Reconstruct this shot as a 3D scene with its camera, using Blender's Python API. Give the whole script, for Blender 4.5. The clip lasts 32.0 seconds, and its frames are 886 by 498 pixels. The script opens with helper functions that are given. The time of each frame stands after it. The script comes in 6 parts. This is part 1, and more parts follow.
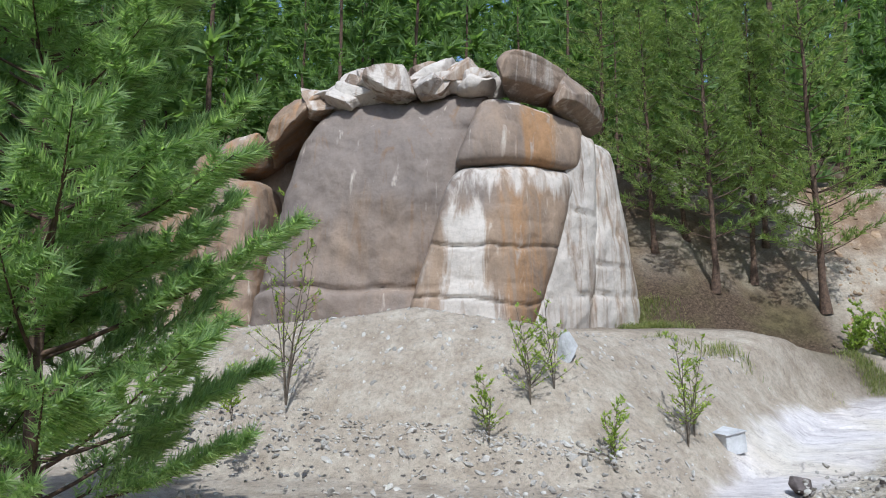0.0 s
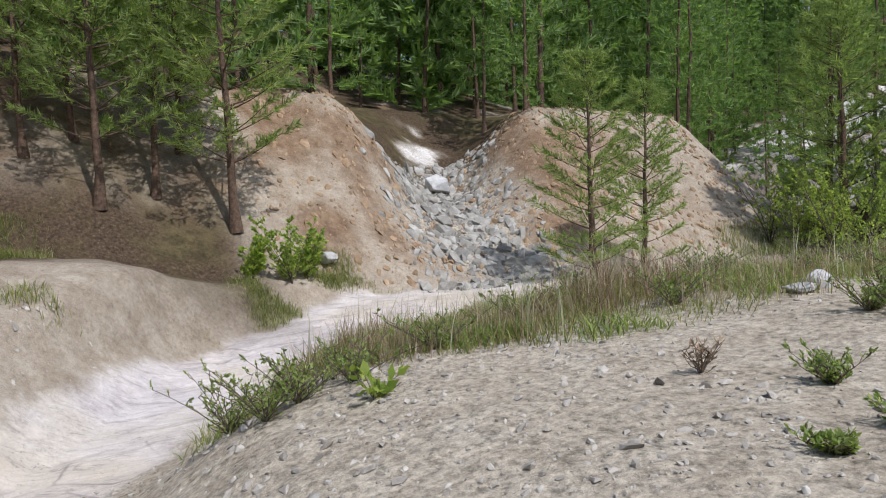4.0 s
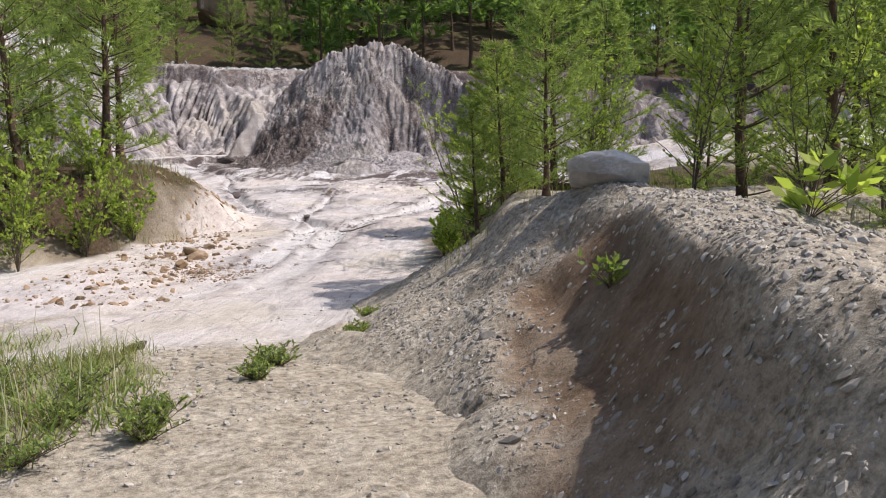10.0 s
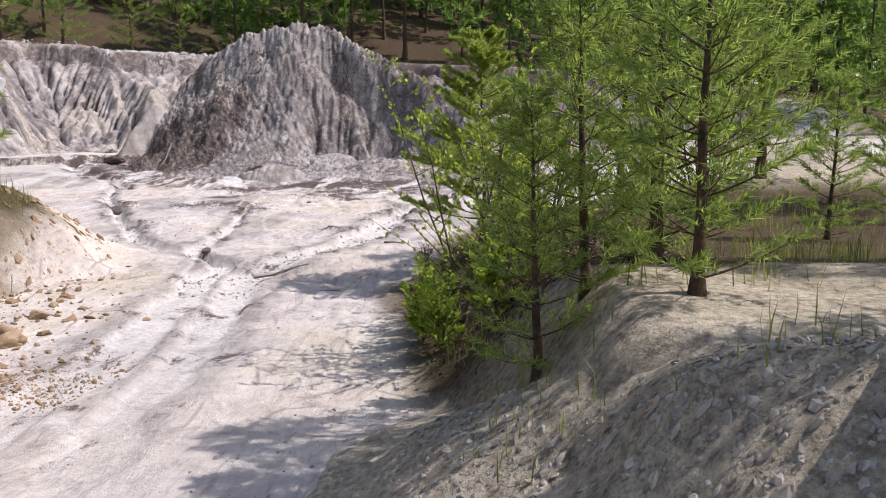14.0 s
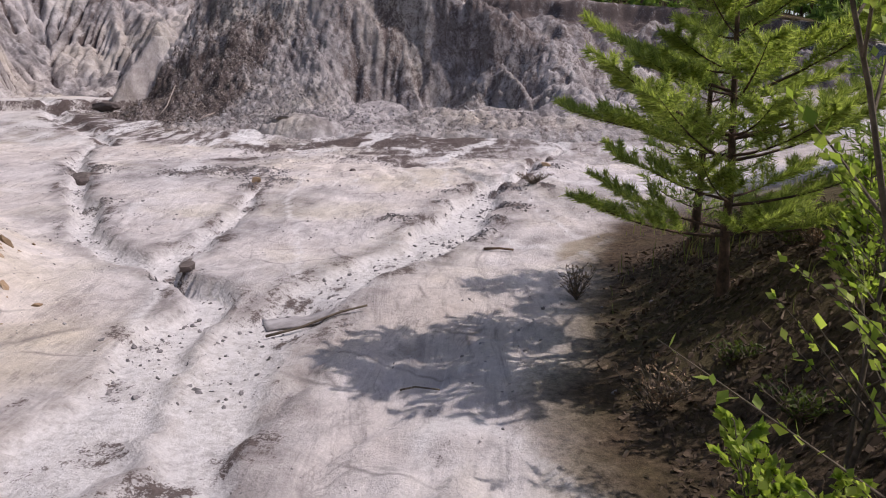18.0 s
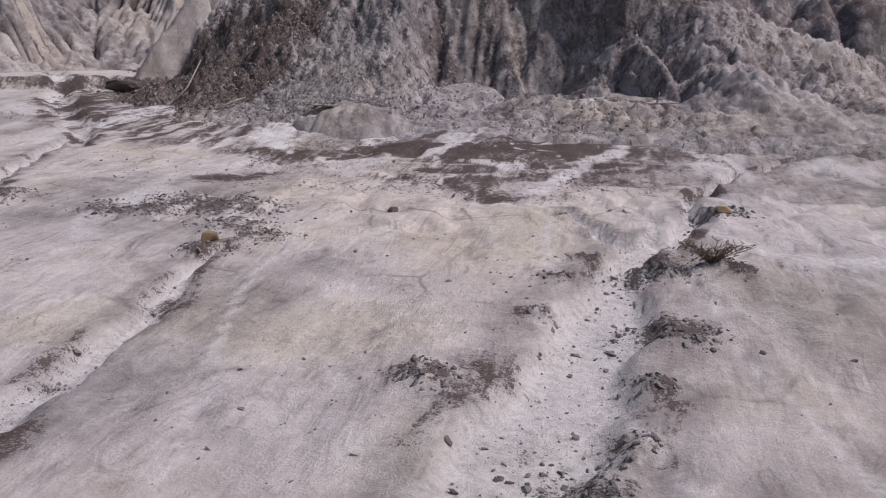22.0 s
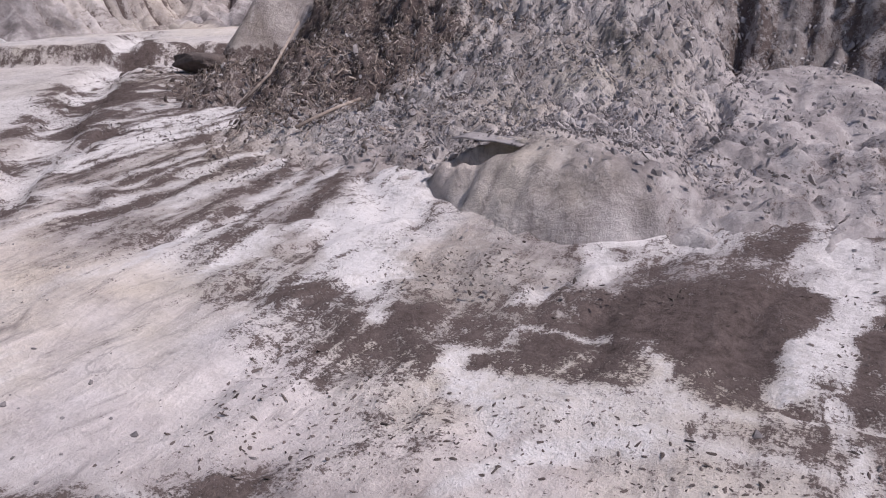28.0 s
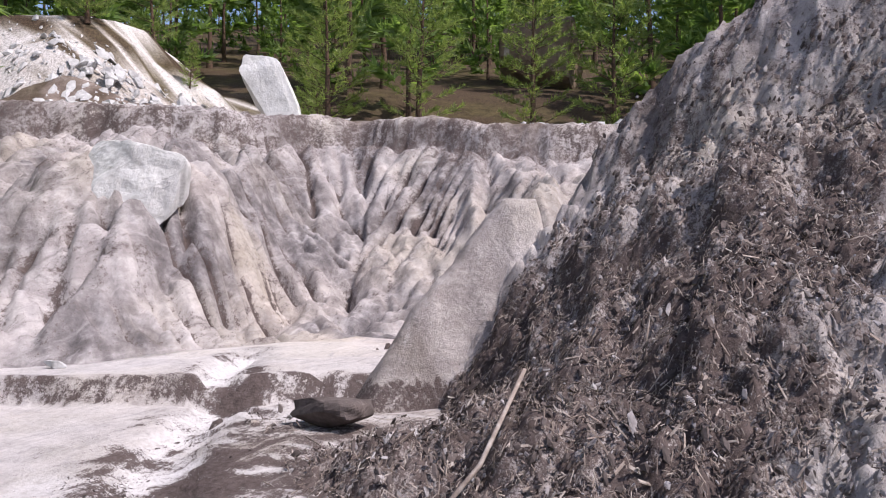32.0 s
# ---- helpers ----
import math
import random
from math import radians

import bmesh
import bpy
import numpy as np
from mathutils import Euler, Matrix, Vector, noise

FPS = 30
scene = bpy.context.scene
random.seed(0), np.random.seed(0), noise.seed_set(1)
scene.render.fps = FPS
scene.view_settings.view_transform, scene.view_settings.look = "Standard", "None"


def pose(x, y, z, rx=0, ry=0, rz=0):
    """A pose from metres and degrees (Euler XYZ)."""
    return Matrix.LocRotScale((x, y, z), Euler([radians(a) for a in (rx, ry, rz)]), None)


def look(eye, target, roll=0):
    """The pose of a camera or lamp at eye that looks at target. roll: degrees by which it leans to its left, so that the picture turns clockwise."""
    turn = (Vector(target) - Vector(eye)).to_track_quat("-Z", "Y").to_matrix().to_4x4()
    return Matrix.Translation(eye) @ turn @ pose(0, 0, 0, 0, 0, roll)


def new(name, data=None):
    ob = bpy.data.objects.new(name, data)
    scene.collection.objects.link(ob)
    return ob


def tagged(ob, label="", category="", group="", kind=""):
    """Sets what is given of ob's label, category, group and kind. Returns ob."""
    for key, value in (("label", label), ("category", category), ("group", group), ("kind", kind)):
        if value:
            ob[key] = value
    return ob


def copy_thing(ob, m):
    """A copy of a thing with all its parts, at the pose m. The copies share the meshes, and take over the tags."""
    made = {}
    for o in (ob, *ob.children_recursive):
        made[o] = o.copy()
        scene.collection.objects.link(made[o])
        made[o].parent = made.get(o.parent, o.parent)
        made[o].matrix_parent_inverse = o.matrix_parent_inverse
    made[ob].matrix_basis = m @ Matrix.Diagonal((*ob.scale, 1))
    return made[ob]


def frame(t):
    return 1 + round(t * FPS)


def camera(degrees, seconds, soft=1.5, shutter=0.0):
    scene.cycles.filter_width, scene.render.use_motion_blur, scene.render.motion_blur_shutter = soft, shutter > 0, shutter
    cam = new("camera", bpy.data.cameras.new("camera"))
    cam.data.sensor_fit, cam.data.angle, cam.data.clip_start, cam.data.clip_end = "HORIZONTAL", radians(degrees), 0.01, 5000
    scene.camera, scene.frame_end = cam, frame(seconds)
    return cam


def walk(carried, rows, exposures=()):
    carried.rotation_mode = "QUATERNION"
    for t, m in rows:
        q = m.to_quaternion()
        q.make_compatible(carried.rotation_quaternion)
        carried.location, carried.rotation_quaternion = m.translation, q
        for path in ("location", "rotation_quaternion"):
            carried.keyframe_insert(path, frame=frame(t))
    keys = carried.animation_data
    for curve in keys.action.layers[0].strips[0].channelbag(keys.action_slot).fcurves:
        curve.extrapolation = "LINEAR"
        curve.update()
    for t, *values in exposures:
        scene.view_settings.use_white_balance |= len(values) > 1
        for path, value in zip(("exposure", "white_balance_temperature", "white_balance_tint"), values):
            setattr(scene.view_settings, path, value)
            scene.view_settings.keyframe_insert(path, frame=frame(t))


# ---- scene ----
cam = camera(58.0, 32.0, soft=1.1)
PATH = [
    (0, (4.653, -9.392, 0.374), (2.666, -9.530, 0.554), 0.19),
    (0.5, (4.169, -9.134, 0.321), (2.178, -9.212, 0.496), 0.38),
    (1, (3.774, -8.775, 0.318), (1.779, -8.748, 0.463), 0.37),
    (1.5, (3.229, -8.325, 0.317), (1.240, -8.141, 0.427), 0.07),
    (2, (2.750, -7.907, 0.319), (0.781, -7.566, 0.392), -0.27),
    (2.5, (2.235, -7.399, 0.332), (0.294, -6.919, 0.361), -0.72),
    (3, (1.882, -6.902, 0.387), (-0.018, -6.277, 0.362), -1.11),
    (3.5, (1.683, -6.373, 0.508), (-0.156, -5.591, 0.446), -1.46),
    (4, (1.462, -5.769, 0.585), (-0.297, -4.818, 0.532), -1.22),
    (4.5, (1.178, -5.053, 0.627), (-0.484, -3.941, 0.593), -0.66),
    (6.5, (0.944, -2.841, 1.249), (-0.344, -1.319, 1.084), -2.13),
    (7, (0.760, -2.262, 1.351), (-0.375, -0.628, 1.147), -2.32),
    (7.5, (0.586, -1.826, 1.430), (-0.374, -0.088, 1.192), -1.67),
    (8, (0.426, -1.236, 1.508), (-0.382, 0.574, 1.244), -1.66),
    (8.5, (0.198, -0.631, 1.562), (-0.438, 1.245, 1.283), -1.61),
    (9, (0.001, 0.000, 1.600), (-0.477, 1.922, 1.321), -1.49),
    (9.5, (-0.147, 0.534, 1.651), (-0.507, 2.480, 1.362), -1.08),
    (10, (-0.304, 1.013, 1.717), (-0.559, 2.975, 1.420), -0.95),
    (10.5, (-0.472, 1.599, 1.763), (-0.670, 3.566, 1.462), -0.81),
    (11, (-0.649, 2.210, 1.810), (-0.809, 4.180, 1.506), -0.46),
    (11.5, (-0.813, 2.819, 1.860), (-0.941, 4.791, 1.550), -0.16),
    (12, (-0.987, 3.432, 1.917), (-1.083, 5.404, 1.599), 0.10),
    (12.5, (-1.164, 4.056, 1.953), (-1.230, 6.028, 1.624), 0.29),
    (13, (-1.287, 4.647, 1.938), (-1.337, 6.618, 1.606), 0.19),
    (13.5, (-1.438, 5.329, 1.861), (-1.485, 7.303, 1.547), 0.65),
    (14, (-1.537, 5.994, 1.828), (-1.592, 7.970, 1.521), 0.27),
    (14.5, (-1.786, 6.487, 1.832), (-1.827, 8.465, 1.533), 0.43),
    (16.5, (-2.564, 9.129, 1.724), (-2.572, 11.093, 1.346), 0.53),
    (17, (-2.706, 9.916, 1.664), (-2.742, 11.872, 1.247), -0.07),
    (17.5, (-2.741, 10.636, 1.651), (-2.828, 12.581, 1.192), -0.42),
    (18, (-2.897, 11.627, 1.599), (-3.019, 13.577, 1.170), 0.90),
    (18.5, (-2.902, 12.379, 1.631), (-3.061, 14.328, 1.211), 1.49),
    (19, (-2.889, 13.113, 1.649), (-3.100, 15.044, 1.174), 0.23),
    (19.5, (-2.845, 13.834, 1.648), (-3.111, 15.753, 1.152), -0.41),
    (20, (-2.859, 14.536, 1.650), (-3.165, 16.449, 1.150), -0.01),
    (20.5, (-2.914, 15.227, 1.638), (-3.252, 17.133, 1.136), 0.33),
    (21, (-2.986, 15.857, 1.650), (-3.350, 17.756, 1.138), 0.35),
    (21.5, (-3.055, 16.517, 1.654), (-3.439, 18.410, 1.136), 0.29),
    (22, (-3.215, 17.314, 1.647), (-3.594, 19.212, 1.146), 1.40),
    (22.5, (-3.346, 18.002, 1.662), (-3.701, 19.914, 1.192), 1.89),
    (23, (-3.520, 18.582, 1.664), (-3.895, 20.505, 1.262), 2.07),
    (23.5, (-3.794, 19.177, 1.650), (-4.271, 21.088, 1.299), 1.18),
    (24, (-4.137, 19.760, 1.604), (-4.726, 21.643, 1.273), -0.11),
    (24.5, (-4.412, 20.388, 1.584), (-5.092, 22.238, 1.246), -0.86),
    (25, (-4.655, 21.036, 1.577), (-5.333, 22.877, 1.193), -0.88),
    (25.5, (-4.809, 21.673, 1.613), (-5.461, 23.510, 1.165), -0.62),
    (27.5, (-5.275, 24.453, 1.756), (-6.076, 26.190, 1.172), 0.99),
    (28, (-5.649, 24.960, 1.748), (-6.505, 26.643, 1.088), 0.12),
    (28.5, (-6.084, 25.424, 1.732), (-7.003, 27.066, 1.054), -0.46),
    (29, (-6.604, 25.868, 1.687), (-7.570, 27.508, 1.071), -0.47),
    (29.5, (-7.104, 26.293, 1.672), (-8.119, 27.928, 1.127), -0.28),
    (30, (-7.616, 26.703, 1.686), (-8.657, 28.339, 1.196), 0.11),
    (30.5, (-8.108, 27.095, 1.736), (-9.153, 28.753, 1.339), 0.42),
    (31, (-8.519, 27.513, 1.810), (-9.544, 29.214, 1.575), 0.77),
    (31.5, (-8.765, 27.703, 1.869), (-9.762, 29.435, 1.789), 0.49),
    (32, (-8.980, 27.842, 1.912), (-10.049, 29.532, 1.934), -0.04),
]

walk(cam, [(t, look(eye, target, roll)) for t, eye, target, roll in PATH],
     exposures=[(0, 0.02, 5500, 5), (4, -0.16, 6000, 10), (9, 0.0, 6500, 13), (13, 0.14, 6500, 14), (17, -0.15, 6400, 18), (19, -0.46, 6500, 19),
                (23, -0.72, 6300, 19), (25, -0.66, 6300, 20), (28, -0.34, 6300, 20), (31, -0.1, 6250, 20), (32, 0.12, 6300, 19)])

# ---- world and sun ----
SUN = Vector((0.97, 0.14, 1.36)).normalized()
world = bpy.data.worlds.new("sky")
scene.world = world
world.use_nodes = True
wt = world.node_tree
sky = wt.nodes.new("ShaderNodeTexSky")
sky.sky_type, sky.sun_disc = "NISHITA", False
sky.sun_elevation = math.asin(SUN.z)
sky.sun_rotation = math.atan2(SUN.x, SUN.y)
sky.dust_density, sky.air_density = 2.0, 1.0
wt.links.new(sky.outputs[0], wt.nodes["Background"].inputs[0])
wt.nodes["Background"].inputs[1].default_value = 0.15
lamp = bpy.data.lights.new("sun", "SUN")
lamp.energy, lamp.angle, lamp.color = 4.4, radians(0.6), (1.0, 0.95, 0.88)
sun = new("sun", lamp)
sun.matrix_world = look(SUN * 60, (0, 0, 0))


# ---- noise and small maths ----
def lattice(xi, yi, seed):
    h = (xi.astype(np.int64) * 374761393 + yi.astype(np.int64) * 668265263 + seed * 974634217) & 0xFFFFFFFF
    h = ((h ^ (h >> 13)) * 1274126177) & 0xFFFFFFFF
    return ((h ^ (h >> 16)) & 0xFFFF) / 65535.0


def vnoise(x, y, seed=0):
    x, y = np.asarray(x, float), np.asarray(y, float)
    xi, yi = np.floor(x), np.floor(y)
    u, v = x - xi, y - yi
    u, v = u * u * u * (u * (6 * u - 15) + 10), v * v * v * (v * (6 * v - 15) + 10)
    a, b = lattice(xi, yi, seed), lattice(xi + 1, yi, seed)
    c, d = lattice(xi, yi + 1, seed), lattice(xi + 1, yi + 1, seed)
    return a + (b - a) * u + (c - a) * v + (a - b - c + d) * u * v


def fbm(x, y, octaves=4, seed=0):
    total, amp, size = 0.0, 0.5, 1.0
    for n in range(octaves):
        total = total + amp * (vnoise(x * size + 17.3 * n, y * size - 9.1 * n, seed + n) - 0.5)
        amp, size = amp * 0.5, size * 2.03
    return total


def ridged(x, y, octaves=3, seed=0):
    total, amp, size = 0.0, 0.5, 1.0
    for n in range(octaves):
        total = total + amp * (1 - np.abs(2 * vnoise(x * size + 5.7 * n, y * size + 3.1 * n, seed + n) - 1))
        amp, size = amp * 0.5, size * 2.1
    return total


def clods(x, y, seed=0):
    """Distances to the nearest and the next of scattered points, one to a unit cell."""
    x, y = np.asarray(x, float), np.asarray(y, float)
    xi, yi = np.floor(x), np.floor(y)
    one, two = np.full(x.shape, 9.0), np.full(x.shape, 9.0)
    for i in (-1, 0, 1):
        for j in (-1, 0, 1):
            px = xi + i + lattice(xi + i, yi + j, seed)
            py = yi + j + lattice(xi + i, yi + j, seed + 77)
            d = np.hypot(x - px, y - py)
            two = np.minimum(two, np.maximum(one, d))
            one = np.minimum(one, d)
    return one, two


def terraces(f, steps, sharp=0.2):
    """A field broken into low steps with steep risers."""
    k = f * steps
    i = np.floor(k)
    return (i + S(0, sharp, k - i)) / steps


def incised(x, y, seed=0, power=4.0):
    """Thin winding channels: high along lines, low between them."""
    r = 1 - np.abs(2 * vnoise(x, y, seed) - 1)
    q = 1 - np.abs(2 * vnoise(x * 2.1 + 3.3, y * 2.1, seed + 5) - 1)
    return np.maximum(r ** power, 0.6 * q ** power)


def S(a, b, x):
    k = np.clip((x - a) / (b - a), 0, 1)
    return k * k * (3 - 2 * k)


def along(x, y, pts):
    """Distance to a polyline of (x, y, ...) and its further values there, with the side (+ to the left of its run) and the run."""
    x, y = np.asarray(x, float), np.asarray(y, float)
    best = np.full(x.shape, 1e9)
    extra = [np.zeros(x.shape) for _ in pts[0][2:]]
    side, run, gone = np.zeros(x.shape), np.zeros(x.shape), 0.0
    for p, q in zip(pts, pts[1:]):
        dx, dy = q[0] - p[0], q[1] - p[1]
        n = dx * dx + dy * dy
        k = np.clip(((x - p[0]) * dx + (y - p[1]) * dy) / n, 0, 1)
        d = np.hypot(x - p[0] - k * dx, y - p[1] - k * dy)
        near = d < best
        best = np.where(near, d, best)
        side = np.where(near, np.sign(dx * (y - p[1]) - dy * (x - p[0])), side)
        run = np.where(near, gone + k * math.sqrt(n), run)
        gone += math.sqrt(n)
        for e, (u, v) in enumerate(zip(p[2:], q[2:])):
            extra[e] = np.where(near, u + k * (v - u), extra[e])
    return best, side, run, extra


# ---- the lie of the land ----
# white silt bed: x, y, z, half width
FLOW = [(0.5, -8.2, -1.75, 0.45), (-2.4, -7.3, -1.68, 0.42), (-4.9, -6.6, -1.6, 0.52), (-7.2, -4.9, -1.45, 0.75), (-9.6, -2.6, -1.2, 1.1),
        (-11.6, 0.6, -0.75, 1.4), (-11.4, 4.6, -0.5, 1.5), (-9.4, 8.6, -0.42, 1.6), (-7.0, 11.6, -0.38, 2.0), (-5.0, 15.0, -0.36, 2.5)]
# rills in the clay: x, y, half width, depth
RILLS = [[(-6.4, 23.5, 0.10, 0.08), (-6.5, 22.8, 0.14, 0.10), (-6.35, 22.2, 0.14, 0.10), (-6.2, 21.5, 0.15, 0.10), (-6.18, 20.6, 0.17, 0.10), (-6.15, 19.8, 0.2, 0.10), (-6.2, 19.2, 0.2, 0.12), (-5.8, 18.7, 0.22, 0.24), (-5.4, 18.1, 0.25, 0.12), (-5.2, 16.4, 0.3, 0.08), (-4.9, 13.0, 0.35, 0.06), (-5.3, 9.5, 0.4, 0.06)],
         [(-2.6, 24.7, 0.12, 0.12), (-2.85, 24.2, 0.22, 0.14), (-3.05, 23.0, 0.36, 0.14), (-3.25, 21.9, 0.42, 0.12), (-3.42, 21.0, 0.38, 0.12), (-3.55, 20.4, 0.32, 0.10), (-3.95, 19.3, 0.30, 0.08), (-4.4, 18.4, 0.34, 0.07), (-4.7, 17.4, 0.34, 0.07), (-4.6, 16.2, 0.3, 0.06), (-4.2, 13.5, 0.3, 0.05), (-4.0, 10.5, 0.3, 0.05)],
         [(0.95, 30.6, 0.06, 0.08), (-0.36, 29.8, 0.09, 0.12), (-1.5, 28.6, 0.10, 0.14), (-2.1, 26.7, 0.12, 0.14), (-2.3, 25.7, 0.14, 0.16), (-2.55, 24.5, 0.14, 0.16)],
         [(-12.3, 30.6, 0.10, 0.08), (-10.9, 26.7, 0.14, 0.12), (-9.8, 24.2, 0.18, 0.16), (-8.1, 21.6, 0.2, 0.16), (-7.5, 20.2, 0.2, 0.14), (-6.3, 19.0, 0.2, 0.12)],
         [(-3.65, 25.9, 0.05, 0.06), (-3.35, 25.1, 0.08, 0.10), (-3.0, 24.5, 0.10, 0.14), (-2.7, 24.4, 0.10, 0.14)],
         [(-16.9, 35.6, 0.2, 0.12), (-15.6, 33.8, 0.3, 0.15), (-13.0, 30.5, 0.3, 0.12), (-10.9, 28.0, 0.15, 0.10)]]
# dark peaty wash below the mound: x, y, half width
WASHES = [[(-8.5, 28.2, 0.2), (-7.5, 28.2, 0.42), (-6.6, 28.3, 0.75), (-5.8, 28.6, 1.0), (-4.8, 28.5, 1.35), (-4.0, 28.8, 1.2), (-3.2, 30.4, 0.8)],
          [(-6.1, 31.2, 0.55), (-5.0, 31.0, 0.9), (-3.8, 31.8, 0.9), (-2.6, 32.2, 0.6), (-1.8, 32.7, 0.4)],
          [(-6.5, 27.25, 0.22), (-6.1, 27.4, 0.28), (-5.5, 27.3, 0.42), (-4.9, 26.9, 0.5), (-4.5, 26.2, 0.3)],
          [(-7.9, 26.0, 0.1), (-7.5, 26.5, 0.2), (-7.2, 27.0, 0.12)]]
# white salt crusts that run through it: x, y, half width
CRUSTS = [[(-7.2, 28.65, 0.03), (-6.95, 29.02, 0.09), (-6.77, 29.56, 0.17), (-6.67, 30.4, 0.10)], [(-8.85, 30.4, 0.05), (-8.6, 29.3, 0.10), (-8.0, 28.6, 0.17), (-7.6, 28.15, 0.06)],
          [(-7.14, 28.0, 0.07), (-6.93, 27.72, 0.09), (-6.73, 27.5, 0.05)], [(-6.7, 27.1, 0.04), (-6.5, 27.44, 0.07), (-6.2, 27.68, 0.05)],
          [(-7.08, 32.0, 0.04), (-6.2, 31.7, 0.09), (-5.63, 30.15, 0.14), (-5.5, 29.0, 0.16), (-5.7, 28.2, 0.08)], [(-4.0, 26.4, 0.12), (-3.5, 28.3, 0.14), (-2.4, 31.4, 0.10), (-1.2, 34.0, 0.05)],
          [(-2.45, 31.0, 0.05), (-3.2, 32.4, 0.12), (-3.7, 33.2, 0.14), (-4.6, 33.6, 0.06)], [(-5.5, 27.6, 0.03), (-5.55, 29.2, 0.07), (-5.0, 31.0, 0.08), (-4.4, 32.6, 0.14)], [(-4.4, 32.4, 0.12), (-5.2, 32.6, 0.08), (-6.0, 32.0, 0.06)]]
# broken, crumbly patches: x, y, radius
CLUMPS = [(-7.2, 24.9, 0.9), (-6.6, 24.2, 0.5), (-6.5, 23.4, 0.35), (-5.9, 18.8, 0.35), (-2.7, 23.9, 0.5), (-2.7, 22.5, 0.4), (-9.7, 24.6, 0.6), (-3.2, 20.6, 0.3), (-8.1, 24.45, 0.45), (-7.7, 24.5, 0.4), (-6.75, 24.75, 0.4), (-6.1, 23.9, 0.35), (-3.3, 24.0, 0.25), (-3.52, 23.4, 0.22), (-3.58, 22.6, 0.2), (-2.15, 23.9, 0.3), (-2.55, 22.4, 0.2), (-2.85, 21.65, 0.2), (-3.0, 21.0, 0.2), (-4.15, 21.45, 0.25), (-8.3, 22.0, 0.35), (-2.0, 25.7, 0.4)]
EAST_EDGE = ([-20, 6, 8, 9.5, 11, 16.5, 18, 20.5, 23.5, 26, 60], [30, 30, -0.4, -1.7, -1.75, -2.5, -2.2, -1.7, -0.7, 0.6, 3.0])


def bank_lie(x, y):
    """Across and along the cut bank in the north: run into it, run from its foot, place along it, and height."""
    d = (x + 16.5) * -0.593 + (y - 36.0) * 0.805 + 1.0 * fbm(x * 0.25, y * 0.25, 3, 31)
    t = (x + 16.5) * 0.805 + (y - 36.0) * 0.593
    d2 = y - 38.6 - 1.6 * fbm(x * 0.3, 3.0 + 0 * x, 2, 8) - 0.12 * np.maximum(x, 0)
    east = S(-14, -9, x)
    d, t = d + (d2 - d) * east, t + (x + 10 - t) * east
    foot = np.interp(t, [-14, -5, -2.4, -1.0, 0.5, 2.0, 4.0, 7.0], [-2.6, -2.0, -1.6, 0.2, 1.4, 0.8, 0.0, 0.0])
    q = d - foot
    steep = np.interp(q, [-0.6, 0.0, 2.2, 3.4, 5.5, 9.0, 12.0], [0, 0.05, 2.1, 3.2, 3.9, 4.6, 4.9])
    hollow = np.interp(q, [-0.6, 0.0, 3.0, 5.5, 7.6, 9.0, 12.0], [0, 0.0, 1.0, 2.3, 4.4, 4.9, 5.0])
    w = S(-1.9, -0.6, t) * S(4.0, 2.2, t)
    high = np.interp(x, [-30, -14, 4, 20], [1.0, 1.0, 0.85, 0.55])
    return d, q, t, 0.35 + (steep + (hollow - steep) * w) * high


